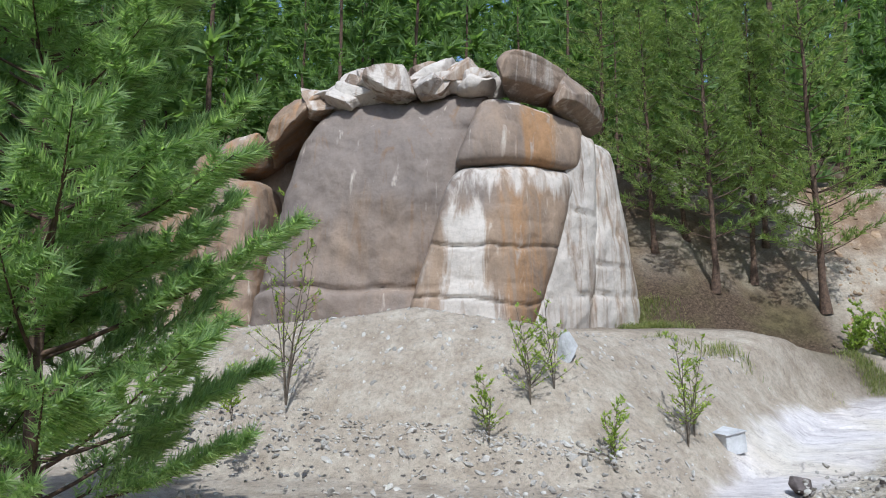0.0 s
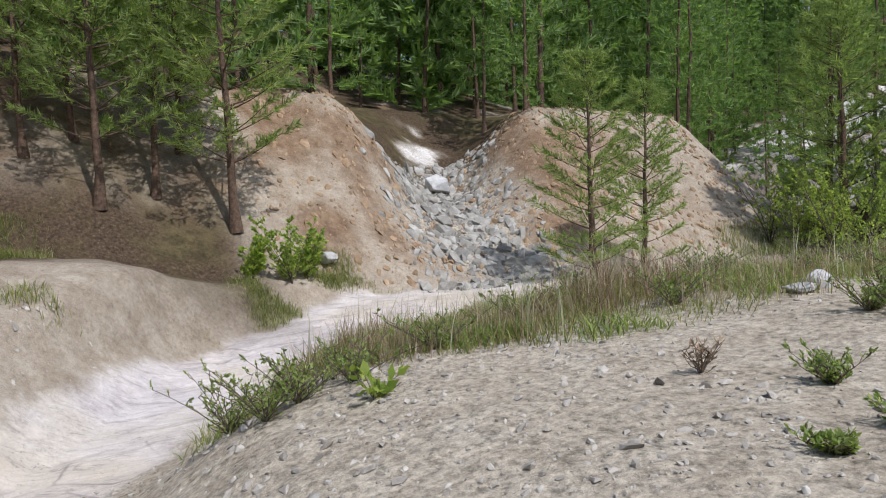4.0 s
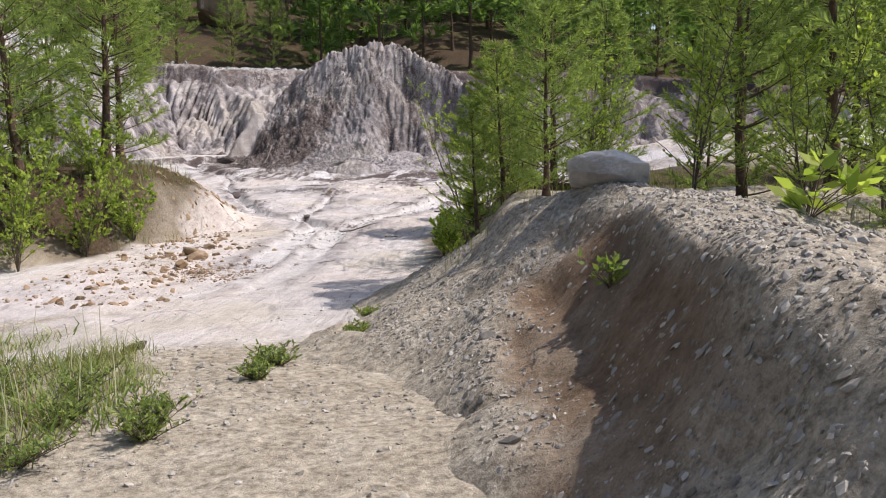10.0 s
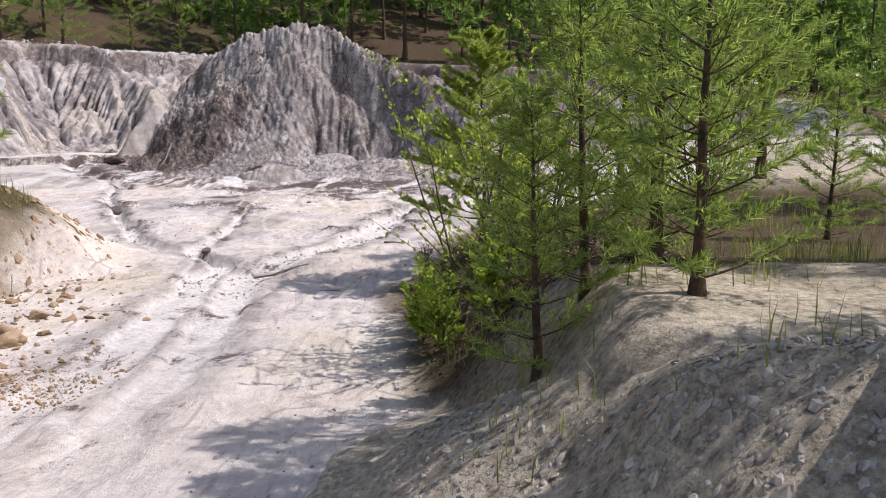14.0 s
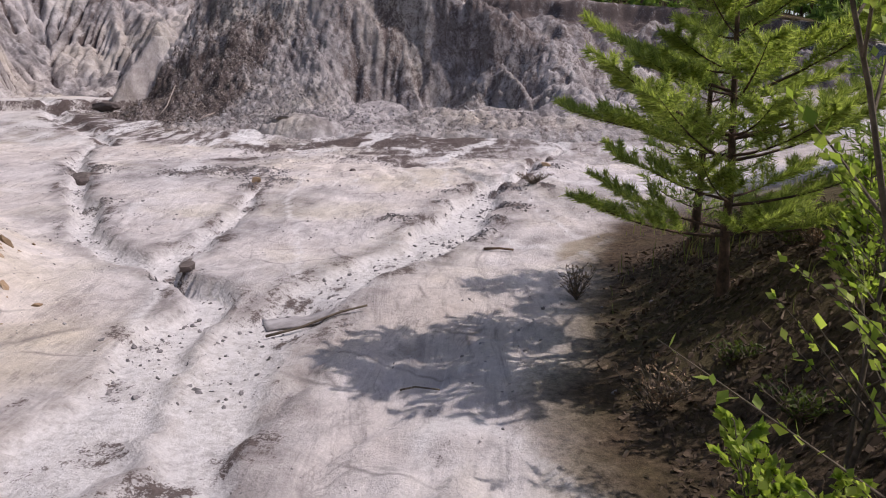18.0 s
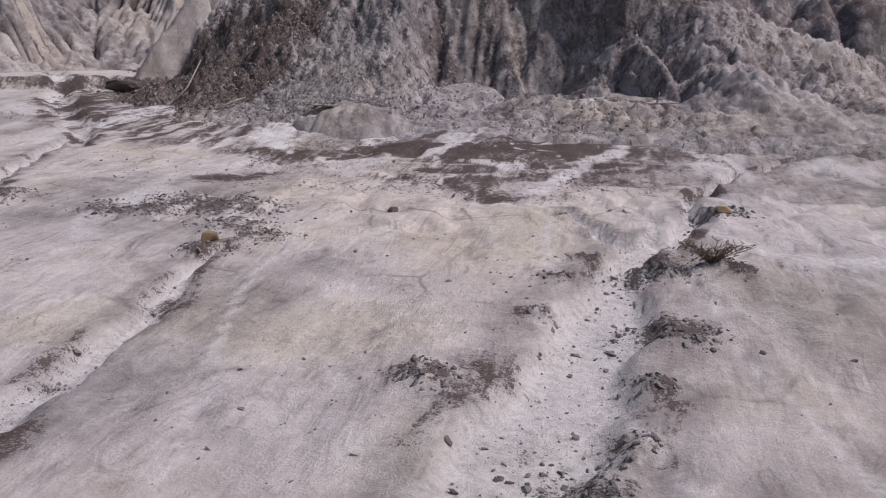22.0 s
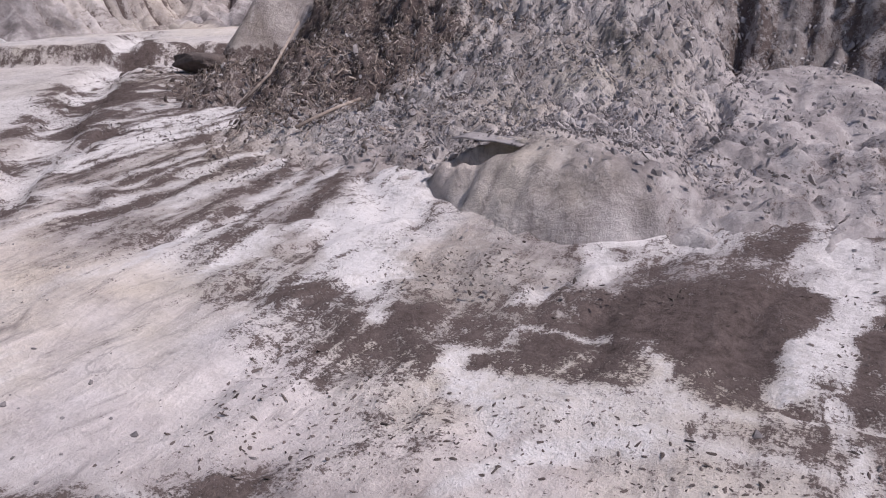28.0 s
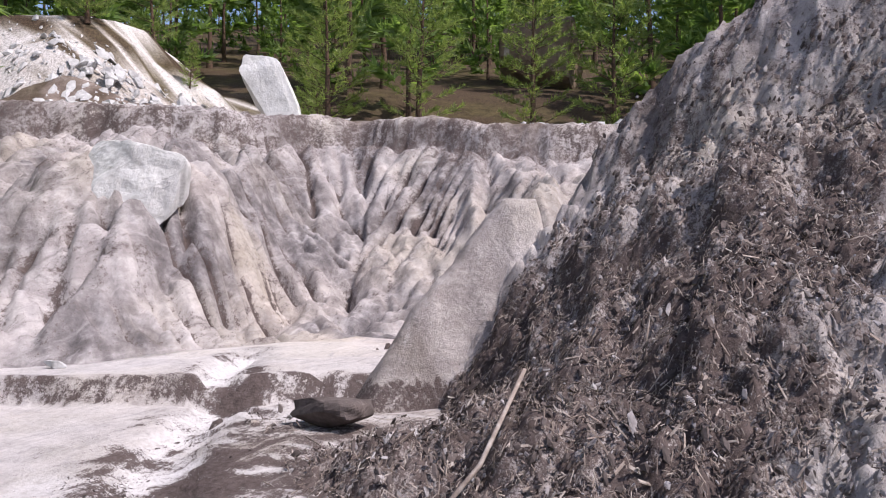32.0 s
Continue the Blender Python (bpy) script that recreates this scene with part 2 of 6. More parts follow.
def lie(x, y):
    """The height of the ground, without the gravel heap and the clay mound."""
    x, y = np.asarray(x, float), np.asarray(y, float)
    wob = fbm(x * 0.35, y * 0.35, 3, 11)
    # the open floor from south to north
    z = -1.35 + 1.0 * S(-7.5, -2.5, y) + 0.37 * S(-3, 0.8, y) - 0.32 * S(4.5, 9.0, y) + 0.28 * S(19, 26, y) + 0.4 * S(26.5, 33.5, y)
    z = z + 0.10 * wob + 0.30 * S(29.5, 33.5, y) * S(-5.6, -3.0, x)
    # the grassy strip falls towards the silt
    z = z - 0.42 * S(-3.8, -7.6, x) * S(-4.5, -1.5, y) * S(10.0, 8.0, y)
    # bank on the east with young trees
    edge = np.interp(y, *EAST_EDGE) + 0.5 * fbm(x * 0.5, y * 0.5, 2, 5)
    steep = np.interp(y, [0, 12, 13.5, 19, 24, 60], [1.2, 1.2, 1.9, 1.9, 5.0, 7.0])
    z = z + np.interp(y, [0, 8.5, 9.5, 11, 13, 18, 24, 40], [1.0, 1.0, 1.25, 1.25, 1.0, 0.75, 0.75, 0.5]) * S(0, 1, (x - edge) / steep)
    z = z + 0.25 * S(3, 14, x) + 0.05 * np.maximum(x - 14, 0)
    # far side of the silt bed: terrace, then the west hill with its gully
    dist, side, run, (fz, fw) = along(x, y, FLOW)
    west = (side > 0) | (x < -13.5)
    u = -13.3 - x + 0.9 * wob + 1.3 * S(-4, -7, y) * 0 + 0.0 * y
    hill = np.where(u > 0, 0.86 * np.minimum(u, 5.2) + 0.10 * np.maximum(u - 5.2, 0), 0)
    notch, _, _, _ = along(x, y, [(-12.0, 3.4), (-16.0, 4.0), (-19.5, 5.2), (-24.0, 7.5)])
    floor = 0.33 * np.maximum(u, 0) + 0.30 * np.maximum(u - 6, 0)
    floor = np.minimum(floor, hill)
    hill = floor + (hill - floor) * S(0.2, 3.3, notch + 0.7 * wob)
    hill = hill * (1 - S(13.5, 19, y) * S(-24, -17, x))
    terrace = -0.28 - 1.15 * S(-7.6, -5.6, x) * S(-4.0, -7.0, y) + 0.5 * S(-2.5, -5, y) * S(-8, -11, x) + hill + 0.12 * fbm(x * 1.2, y * 1.2, 3, 21)
    z = np.where(west & (y < 30), terrace + (z - terrace) * S(16, 22, y), z)
    # spur with the thicket
    ex, ey = (x + 10.9) / 4.1, (y - 16.6) / 4.6
    r = np.sqrt(ex * ex + ey * ey) + 0.35 * wob
    z = z + 1.35 * S(1.08, 0.45, r)
    # silt bed
    w = fw * (1 + 0.5 * wob)
    z = fz + (z - fz) * S(w, w + np.where(side > 0, 0.9, 2.2), dist) + np.where(dist < w, 0.03 * fbm(x * 2, y * 2, 3, 9), 0)
    # earth heap before the rock
    cr, _, crun, (cz,) = along(x, y, [(-6.6, -16.0, -0.5), (-7.3, -13.5, 0.2), (-7.2, -10.6, 0.58), (-6.75, -8.8, 0.32), (-7.9, -7.3, 0.12), (-10.2, -5.8, 0.15)])
    heap = cz - 0.82 * np.sqrt(cr * cr + 0.1) + 0.26 + 0.25 * wob
    z = np.maximum(z, np.where(west, heap, -9))
    sd, ss, _, _ = along(x, y + 0.3 * fbm(x * 1.5, y * 1.5, 3, 37), [(-13.9, 34.6), (-15.0, 33.7), (-16.5, 33.0), (-18.5, 32.3), (-24.0, 30.8)])
    z = z + np.where(x < -13.8, 0.30 * S(-0.10, 0.06, np.where(ss < 0, sd, -sd)), 0)
    # the cut bank on the north-west and its plateau
    d, q, t, rise = bank_lie(x, y)
    z = np.where(q > -0.8, np.maximum(z, rise), z)
    # wooded slopes round the pit
    z = z + 0.33 * np.maximum(d - 11, 0) * S(11, 20, d) * np.interp(x, [-60, -10, 25, 60], [1, 1, 0.25, 0.1])
    z = z + 0.26 * np.maximum(-27 - x, 0) * S(30, 10, y)
    z = z + 3.6 * S(6.8, 1.2, np.hypot(x + 31.5, y - 42.2) + 2.0 * fbm(x * 0.4, y * 0.4, 4, 35))
    z = np.minimum(z, 26 + 0.02 * np.hypot(x, y))
    return z


def scars(x, y, full=False):
    """How deep the rills cut at a place; with full also how far into its rill the place lies (1: on its bed)."""
    x, y = np.asarray(x, float), np.asarray(y, float)
    wx, wy = x + 0.45 * fbm(x * 1.1, y * 1.1, 3, 41) + 0.22 * fbm(x * 4, y * 4, 3, 42), y + 0.45 * fbm(x * 1.1, y * 1.1, 3, 47) + 0.22 * fbm(x * 4, y * 4, 3, 48)
    cut, into = np.zeros(x.shape), np.zeros(x.shape)
    for line in RILLS:
        d, _, _, (w, deep) = along(wx, wy, line)
        cut = np.maximum(cut, 0.95 * deep * S(1.0, 0.62, d / w))
        into = np.maximum(into, S(3.2, 0.3, d / w))
    return (cut, into) if full else cut


def crumbly(x, y):
    out = np.zeros(np.shape(x))
    for cx, cy, r in CLUMPS:
        out = np.maximum(out, S(1.2, 0.3, np.hypot((x - cx), (y - cy) * 1.3) / r + 0.9 * fbm(x * 2.5, y * 2.5, 3, 43)))
    return out


def clay_mask(x, y):
    x, y = np.asarray(x, float), np.asarray(y, float)
    n = fbm(x * 0.8, y * 0.8, 3, 61)
    dist, _, _, (_, fw) = along(x, y, FLOW)
    flow = S(fw + 0.35, fw - 0.1, dist + 0.8 * n)
    edge = np.interp(y, *EAST_EDGE)
    shore = np.interp(y, [6, 12, 15, 18, 21, 26, 34], [-5.5, -6.2, -6.6, -8.2, -12, -17, -22])
    edge = edge + 4.0 * S(20.5, 24, y)
    plain = S(-0.5, 0.4, y - 7.2 - 0.95 * (x + 4.2) + 2 * n) * S(0.25, -0.35, x - edge + n) * S(-0.4, 0.4, x - shore + 2 * n)
    return np.maximum(flow, plain)


def ground_height(x, y):
    x, y = np.asarray(x, float), np.asarray(y, float)
    c = clay_mask(x, y)
    fine = 0.055 * fbm(x * 2.3, y * 2.3, 4, 71) + 0.02 * fbm(x * 9, y * 9, 3, 73)
    wx = x + 0.8 * fbm(x * 0.7, y * 0.7, 3, 3)
    lobes = 0.13 * terraces(fbm(wx * 0.55, y * 0.24, 4, 75) + 0.5, 9, 0.25) + 0.035 * terraces(fbm(wx * 1.9, y * 0.9, 3, 76) + 0.5, 7, 0.3)
    crust = 0.05 * S(0.10, 0.0, np.abs(fbm(wx * 1.3, y * 0.8, 4, 78))) * S(0.0, 0.12, fbm(x * 0.3, y * 0.3, 2, 79))
    near = np.maximum(np.abs(x + 6) - 22, np.abs(y - 16) - 32)
    return lie(x, y) + np.where(near < 0, fine * (1 - 0.6 * c) + (lobes - 0.08 - crust) * c - scars(x, y) + 0.11 * crumbly(x, y) * (0.3 + fbm(x * 6, y * 6, 3, 45)), fine) - 1.6 * under_cover(x, y)


def under_cover(x, y):
    """Where the ground sheet stays below the bank that is built on its own."""
    _, q, _, _ = bank_lie(x, y)
    return S(0.25, 0.8, q) * S(11.4, 10.8, q) * S(-27.4, -26.8, x) * S(13.4, 12.8, x) * S(50.2, 49.4, y)


MX, MY = -8.7, 39.4
# crest of the clay mound from west to east: x, y, z
CREST = [(-13.3, 37.3, 1.7), (-12.8, 36.9, 2.5), (-12.4, 36.7, 3.3), (-11.6, 36.8, 4.15), (-10.7, 37.0, 4.75), (-9.8, 37.0, 5.25), (-8.9, 37.0, 5.5), (-7.0, 37.0, 5.45),
         (-5.95, 36.8, 4.95), (-4.2, 36.3, 4.05), (-3.3, 35.9, 3.45), (-2.2, 35.5, 2.65), (-1.2, 35.3, 2.1), (0.2, 35.3, 1.55), (2.5, 36.0, 1.0), (5.0, 36.6, 0.7)]
FIN = [(-14.0, 34.0), (-13.35, 35.2), (-12.7, 36.1)]


def mound_plan(x, y):
    """Distance from the crest, side, run and height of the crest, the share of the way to the foot, and the bearing from the top."""
    ang = np.degrees(np.arctan2(x - MX, -(y - MY)))  # 0 south, + towards the east
    wx, wy = x + 0.85 * fbm(x * 0.55, y * 0.55, 3, 80), y + 0.85 * fbm(x * 0.55, y * 0.55, 3, 81)
    d, side, run, (top,) = along(wx, wy, CREST)
    d = np.where(side > 0, d * 1.3, d)
    return d, side, run, top, d / 7.0, ang, wx, wy


def mound_form(x, y):
    """The eroded clay mound: a crest falling away eastwards, a crumbling debris slope in the west, cut faces in the south-east."""
    d, side, run, top, k, ang, wx, wy = mound_plan(x, y)
    d = d * (1 + 0.55 * S(-11.8, -14.0, x))
    soft = np.interp(d, [0, 1.0, 1.9, 3.2, 4.0, 5.0, 6.0, 7.2, 9.5, 30], [0, 0.22, 0.45, 0.69, 0.81, 0.92, 0.965, 1.03, 1.14, 2.0])
    cut = np.interp(d, [0, 0.5, 1.0, 1.8, 2.4, 3.0, 4.4, 5.9, 7.5, 9.5, 30], [0, 0.15, 0.35, 0.66, 0.78, 0.845, 0.91, 0.965, 1.03, 1.14, 2.0])
    east = S(-8.2, -6.3, x + 0.6 * fbm(x * 0.8, y * 0.8, 2, 82)) * S(-1.2, -2.6, x) * (side < 0)
    z = top - (top - 0.16) * (soft + (cut - soft) * east) - 0.16
    # spur that walls in the dark hollow, and the hollow
    sd, ss, _, (st,) = along(wx, wy, [(-3.2, 36.0, 3.3), (-2.65, 34.9, 2.35), (-1.9, 33.5, 1.2), (-1.5, 32.4, 0.5)])
    z = z - 0.55 * S(1.3, 0.3, np.hypot((x + 4.1) / 0.9, (y - 35.0) / 1.3))
    z = np.maximum(z, st - 0.2 - np.where(ss > 0, 0.85, 2.3) * np.maximum(sd - 0.1, 0)) + 0.42 * S(29.5, 33.5, y) * S(-5.6, -3.4, x) * S(37.5, 35.5, y)
    # cut ribs and gullies of the south-east face
    face = east * S(0.02, 0.12, k) * S(0.55, 0.36, k)
    bend_ = run + 1.2 * fbm(x * 0.9, y * 0.9, 3, 83) - 0.35 * d
    z = z - face * (0.95 * (0.85 - ridged(bend_ * 0.5, d * 0.75, 2, 87)) + 0.6 * incised(bend_ * 0.42, d * 0.5, 91, 3.0))
    z = z - 0.25 * S(0.60, 0.75, k) * S(-10.5, -12.0, x)
    slope = S(0.68, 0.35, k) * S(0.0, 0.1, k) * (1 - 0.5 * east)
    z = z - slope * (0.50 * incised(bend_ * 0.38, d * 0.3, 93, 3.0) + 0.50 * (0.7 - ridged(bend_ * 0.45, d * 0.5, 2, 94)))
    # slipped lumps, shards and crumbs
    rude = (0.35 + 0.65 * S(0.85, 0.5, k)) * S(1.06, 0.92, k) * (1 - 0.45 * face) * (1 - 0.65 * S(-7.0, -5.5, x) * S(0.35, 0.5, k))
    ux, uy = x + 0.3 * fbm(x * 1.7, y * 1.7, 3, 111), y + 0.3 * fbm(x * 1.7, y * 1.7, 3, 112)
    z = z + rude * (0.55 * fbm(ux * 0.9, uy * 0.9, 4, 97) + 0.14 * terraces(fbm(ux * 1.9 + 0.5 * z, uy * 1.9, 3, 95) + 0.5, 8, 0.3) - 0.07)
    one, two = clods(ux * 2.1, uy * 2.1, 115)
    z = z + rude * 0.15 * (S(0.0, 0.35, two - one) - 0.6) * S(-0.2, 0.1, fbm(x * 0.8, y * 0.8, 3, 116))
    one, two = clods(x * 5.0 + 0.6 * fbm(x * 4, y * 4, 2, 117), y * 5.0, 118)
    z = z + rude * 0.085 * (S(0.0, 0.4, two - one) - 0.5)
    z = z + S(1.15, 1.0, k) * (0.16 * (ridged(ux * 3.4, uy * 3.4, 3, 99) - 0.45) + 0.16 * fbm(x * 8, y * 8, 3, 98))
    # smooth wet apron below the gullies
    lobe = np.hypot((x + 5.95) / 0.95, (y - 33.2) / 1.15) + 0.2 * fbm(x * 1.2, y * 1.2, 2, 114)
    z = z + (0.42 + 0.22 * (y - 32.5) - z) * 0.9 * S(1.0, 0.6, lobe)
    # crumbled lobe with the small cave
    lobe = np.hypot((x + 7.45) / 1.0, (y - 30.45) / 0.95) + 0.25 * fbm(x * 1.5, y * 1.5, 3, 113)
    cave = S(0.8, 0.6, np.hypot((x + 7.98) / 0.34, (y - 30.24) / 0.17))
    lump = -0.05 + 0.50 * np.sqrt(np.clip(1 - lobe * lobe, 0, 1)) + 0.14 * fbm(x * 3, y * 3, 4, 99) + 0.14 * fbm(x * 9, y * 9, 3, 119)
    z = np.where(lobe > 1, z, np.maximum(z, lump)) - 0.30 * cave
    # thin smooth fin of clay at its west foot
    fd, _, fr, _ = along(x, y, FIN)
    fin = 2.4 * np.clip((fr + 0.15 + 0.25 * fbm(x * 3, y * 3, 3, 12)) / 2.0, 0, 1) ** 0.9 * S(2.6, 2.2, fr + 0.3 * fbm(x * 4, y * 4, 2, 13)) * np.clip(1.2 - fd / 0.32, 0, 1) ** 0.5
    z = np.where(fin > 0.05, np.maximum(z, fin), z)
    return z - 0.9 * np.maximum(S(0.96, 1.25, k), S(30.0, 28.8, y)), k, ang


def bank_form(x, y):
    """The cut clay bank in the north with its spurs."""
    base = lie(x, y)
    wx, wy = x + 1.1 * fbm(x * 0.6, y * 0.6, 3, 201), y + 1.1 * fbm(x * 0.6, y * 0.6, 3, 203)
    _, q, t, _ = bank_lie(wx, wy)
    _, q0, _, _ = bank_lie(x, y)
    face = S(0.3, 1.6, q0) * S(8.6, 6.5, q0)
    w = 1 - 0.75 * S(-1.7, -0.4, t) * S(4.0, 2.2, t)
    rib = ridged(t * 0.6, q * 0.10, 2, 207)
    lines = 0.5 * incised(t * 0.8 + 0.5 * fbm(x * 0.7, y * 0.7, 2, 4), q * 0.14, 211, 3.0)
    z = base - face * w * 0.9 * (0.78 - rib) - face * (0.35 + 0.65 * w) * lines
    z = z + face * w * (0.55 * fbm(x * 1.1, y * 1.1, 4, 213) - 0.45 * S(0.62, 0.75, ridged(wx * 0.6, wy * 0.6, 2, 219)))
    z = z + 0.34 * fbm(x * 4.2, y * 4.2, 4, 215) * S(0.0, 0.6, q0) * S(9.5, 8.5, q0)
    # the raw upper edge
    lip = q0 + 0.8 * fbm(x * 0.9, y * 0.9, 3, 217)
    z = z + 0.30 * S(8.3, 8.7, lip) - 0.35 * S(7.2, 8.1, lip) * S(8.6, 8.3, lip)
    return z, q0, t


def blurred(a, times):
    for _ in range(times):
        a = np.pad(a, 1, mode="edge")
        a = (a[:-2, 1:-1] + 2 * a[1:-1, 1:-1] + a[2:, 1:-1]) / 4
        a = np.pad(a, 1, mode="edge")
        a = (a[1:-1, :-2] + 2 * a[1:-1, 1:-1] + a[1:-1, 2:]) / 4
    return a


def rain_cuts(x0, x1, y0, y1, cell, form, deep, start=0.12, rough=0.05):
    """The depth that running water has cut into a slope: it gathers from cell to cell downhill and digs deeper the more there is of it."""
    xs, ys = np.arange(x0, x1, cell), np.arange(y0, y1, cell)
    gx, gy = np.meshgrid(xs, ys)
    z0 = blurred(form(gx, gy), 9) + rough * fbm(gx * 2.3, gy * 2.3, 3, 401)
    cut = np.zeros(z0.shape)
    ny, nx = z0.shape
    ids = np.arange(ny * nx).reshape(ny, nx)
    for turn in range(3):
        z = z0 - cut
        best, target = np.full(z.shape, 1e-4), np.full(z.shape, -1)
        big, big_id = np.pad(z, 1, constant_values=1e6), np.pad(ids, 1, constant_values=-1)
        for i in (-1, 0, 1):
            for j in (-1, 0, 1):
                if i or j:
                    fall = (z - big[1 + i:1 + i + ny, 1 + j:1 + j + nx]) / math.hypot(i, j)
                    more = fall > best
                    best = np.where(more, fall, best)
                    target = np.where(more, big_id[1 + i:1 + i + ny, 1 + j:1 + j + nx], target)
        flow, goes = [1.0] * (ny * nx), target.ravel().tolist()
        for i in np.argsort(-z.ravel()).tolist():
            if goes[i] >= 0:
                flow[goes[i]] += flow[i]
        area = np.array(flow).reshape(ny, nx) * cell * cell
        size = np.clip(np.log(area / start) / math.log(80.0), 0, 1.3)
        cut = deep * (1.2 * blurred(size, 1) + 0.9 * blurred(size * size, 3))

    def depth(x, y):
        u, v = np.clip((x - x0) / cell, 0, nx - 1.001), np.clip((y - y0) / cell, 0, ny - 1.001)
        i, j = u.astype(int), v.astype(int)
        u, v = u - i, v - j
        return cut[j, i] * (1 - u) * (1 - v) + cut[j, i + 1] * u * (1 - v) + cut[j + 1, i] * (1 - u) * v + cut[j + 1, i + 1] * u * v
    return depth


MOUND_CUT = rain_cuts(-15.6, 4.6, 28.4, 46.6, 0.06, lambda x, y: mound_form(x, y)[0], 0.42, 0.03)
BANK_CUT = rain_cuts(-27.6, -12.9, 28.4, 50.2, 0.06, lambda x, y: bank_form(x, y)[0], 0.5, 0.016)
EAST_CUT = rain_cuts(-13.2, 13.6, 36.4, 50.4, 0.1, lambda x, y: bank_form(x, y)[0], 0.45, 0.2)


def mound_height(x, y):
    """The mound with its rills."""
    x, y = np.asarray(x, float), np.asarray(y, float)
    z, k, ang = mound_form(x, y)
    east = S(-8.4, -6.4, x) * S(-0.8, -2.4, x)
    return z - (0.14 + 0.5 * east) * MOUND_CUT(x, y) * S(0.9, 0.6, k) * S(0.02, 0.15, k), k, ang


def bank_height(x, y):
    """The bank with its rills."""
    x, y = np.asarray(x, float), np.asarray(y, float)
    z, q, t = bank_form(x, y)
    return z - np.where(x < -13.05, BANK_CUT(x, y), EAST_CUT(x, y)) * S(0.2, 0.9, q) * S(8.6, 7.8, q), q, t


HEAP = [(-0.9, 10.2, 0.55), (-0.5, 9.0, 0.98), (0.1, 8.3, 1.2), (0.55, 7.2, 1.2), (0.7, 5.8, 1.22), (0.7, 4.5, 1.22), (0.8, 3.2, 1.2), (1.6, 1.9, 1.0), (3.2, 0.8, 0.5)]


def heap_raw(x, y):
    """Where the heap's west flank has slipped to bare brown earth, between tongues of gravel."""
    d, side, run, _ = along(x, y, HEAP)
    n = fbm(x * 0.8, y * 0.8, 4, 101)
    tongue = S(0.60, 0.85, ridged(run * 0.42 + 0.5 * n + 0.25 * d, d * 0.5, 2, 109)) * S(0.5, 1.1, d)
    return (side < 0) * S(3.1, 4.1, y + 1.2 * n) * S(0.16, 0.36, d + 0.3 * n) * S(8.0, 7.2, y + 1.2 * n) * (1 - tongue) * S(1.35, 0.9, d + 0.7 * n)


def heap_height(x, y):
    d, side, run, (top,) = along(x, y, HEAP)
    n = fbm(x * 0.9, y * 0.9, 4, 101)
    wide = np.interp(y, [1, 2.1, 3.4, 4.7, 6.1, 7.4, 9.0, 10.0], [1.5, 1.4, 1.3, 1.55, 1.85, 1.95, 1.45, 1.2])
    flank = (top + 0.05) * np.interp(d / wide, [0, 0.12, 0.42, 1.0, 3.0], [0, 0.10, 0.42, 1.0, 2.3]) + (top + 0.05) * S(7.5, 6.7, y + n) * S(3.6, 4.6, y + n) * np.interp(d / wide, [0, 0.14, 0.42, 0.75, 1.0], [0, -0.07, 0.15, 0.07, 0])
    z = top - np.where(side < 0, flank, np.interp(y, [6, 8, 9.8], [0.30, 0.26, 0.5]) * np.maximum(d - 0.3, 0)) + 0.22 * n + 0.07 * fbm(x * 3.2, y * 3.2, 3, 103) + 0.035 * fbm(x * 9, y * 9, 3, 104)
    gash = ridged(run * 0.55 + 0.3 * n, d * 0.35, 2, 107)
    return z - (0.20 * S(0.5, 0.75, gash) * S(0.15, 0.5, d) + 0.10 * heap_raw(x, y)) * (side < 0)


# ---- mesh tools ----
def sheet(name, xs, ys, height):
    """A heightfield over the grid xs, ys."""
    gx, gy = np.meshgrid(xs, ys)
    gz = height(gx, gy)
    nx, ny = len(xs), len(ys)
    i = np.arange(nx * ny).reshape(ny, nx)
    quads = np.stack([i[:-1, :-1], i[:-1, 1:], i[1:, 1:], i[1:, :-1]], -1).reshape(-1, 4)
    return raw(name, np.stack([gx, gy, gz], -1).reshape(-1, 3), quads), gx, gy, gz


def raw(name, verts, faces, smooth=True, loose_n=None):
    """A mesh from arrays of vertices and equal-sided faces."""
    verts, faces = np.asarray(verts, np.float32), np.asarray(faces, np.int32)
    me = bpy.data.meshes.new(name)
    me.vertices.add(len(verts))
    me.vertices.foreach_set("co", verts.ravel())
    n = faces.shape[1]
    me.loops.add(faces.size)
    me.loops.foreach_set("vertex_index", faces.ravel())
    me.polygons.add(len(faces))
    me.polygons.foreach_set("loop_start", np.arange(0, faces.size, n, dtype=np.int32))
    me.polygons.foreach_set("use_smooth", np.full(len(faces), smooth))
    me.update(calc_edges=True)
    return me


def mark(me, name, values):
    a = me.attributes.new(name, "FLOAT", "POINT")
    a.data.foreach_set("value", np.ascontiguousarray(values, np.float32).ravel())


def part(name, me, material, parent=None, label=""):
    if isinstance(me, bmesh.types.BMesh):
        bm, me = me, bpy.data.meshes.new(name)
        bm.to_mesh(me)
        bm.free()
    if material and not me.materials:
        me.materials.append(material)
    ob = new(name, me)
    if parent:
        ob.parent = parent
    return tagged(ob, label)


def empty(name, m, label, category, group=""):
    ob = new(name)
    ob.empty_display_size = 0.1
    ob.matrix_basis = m
    return tagged(ob, label, category, group)


# ---- materials ----
def nodes_of(name):
    m = bpy.data.materials.new(name)
    m.use_nodes = True
    return m, m.node_tree, m.node_tree.nodes["Principled BSDF"]


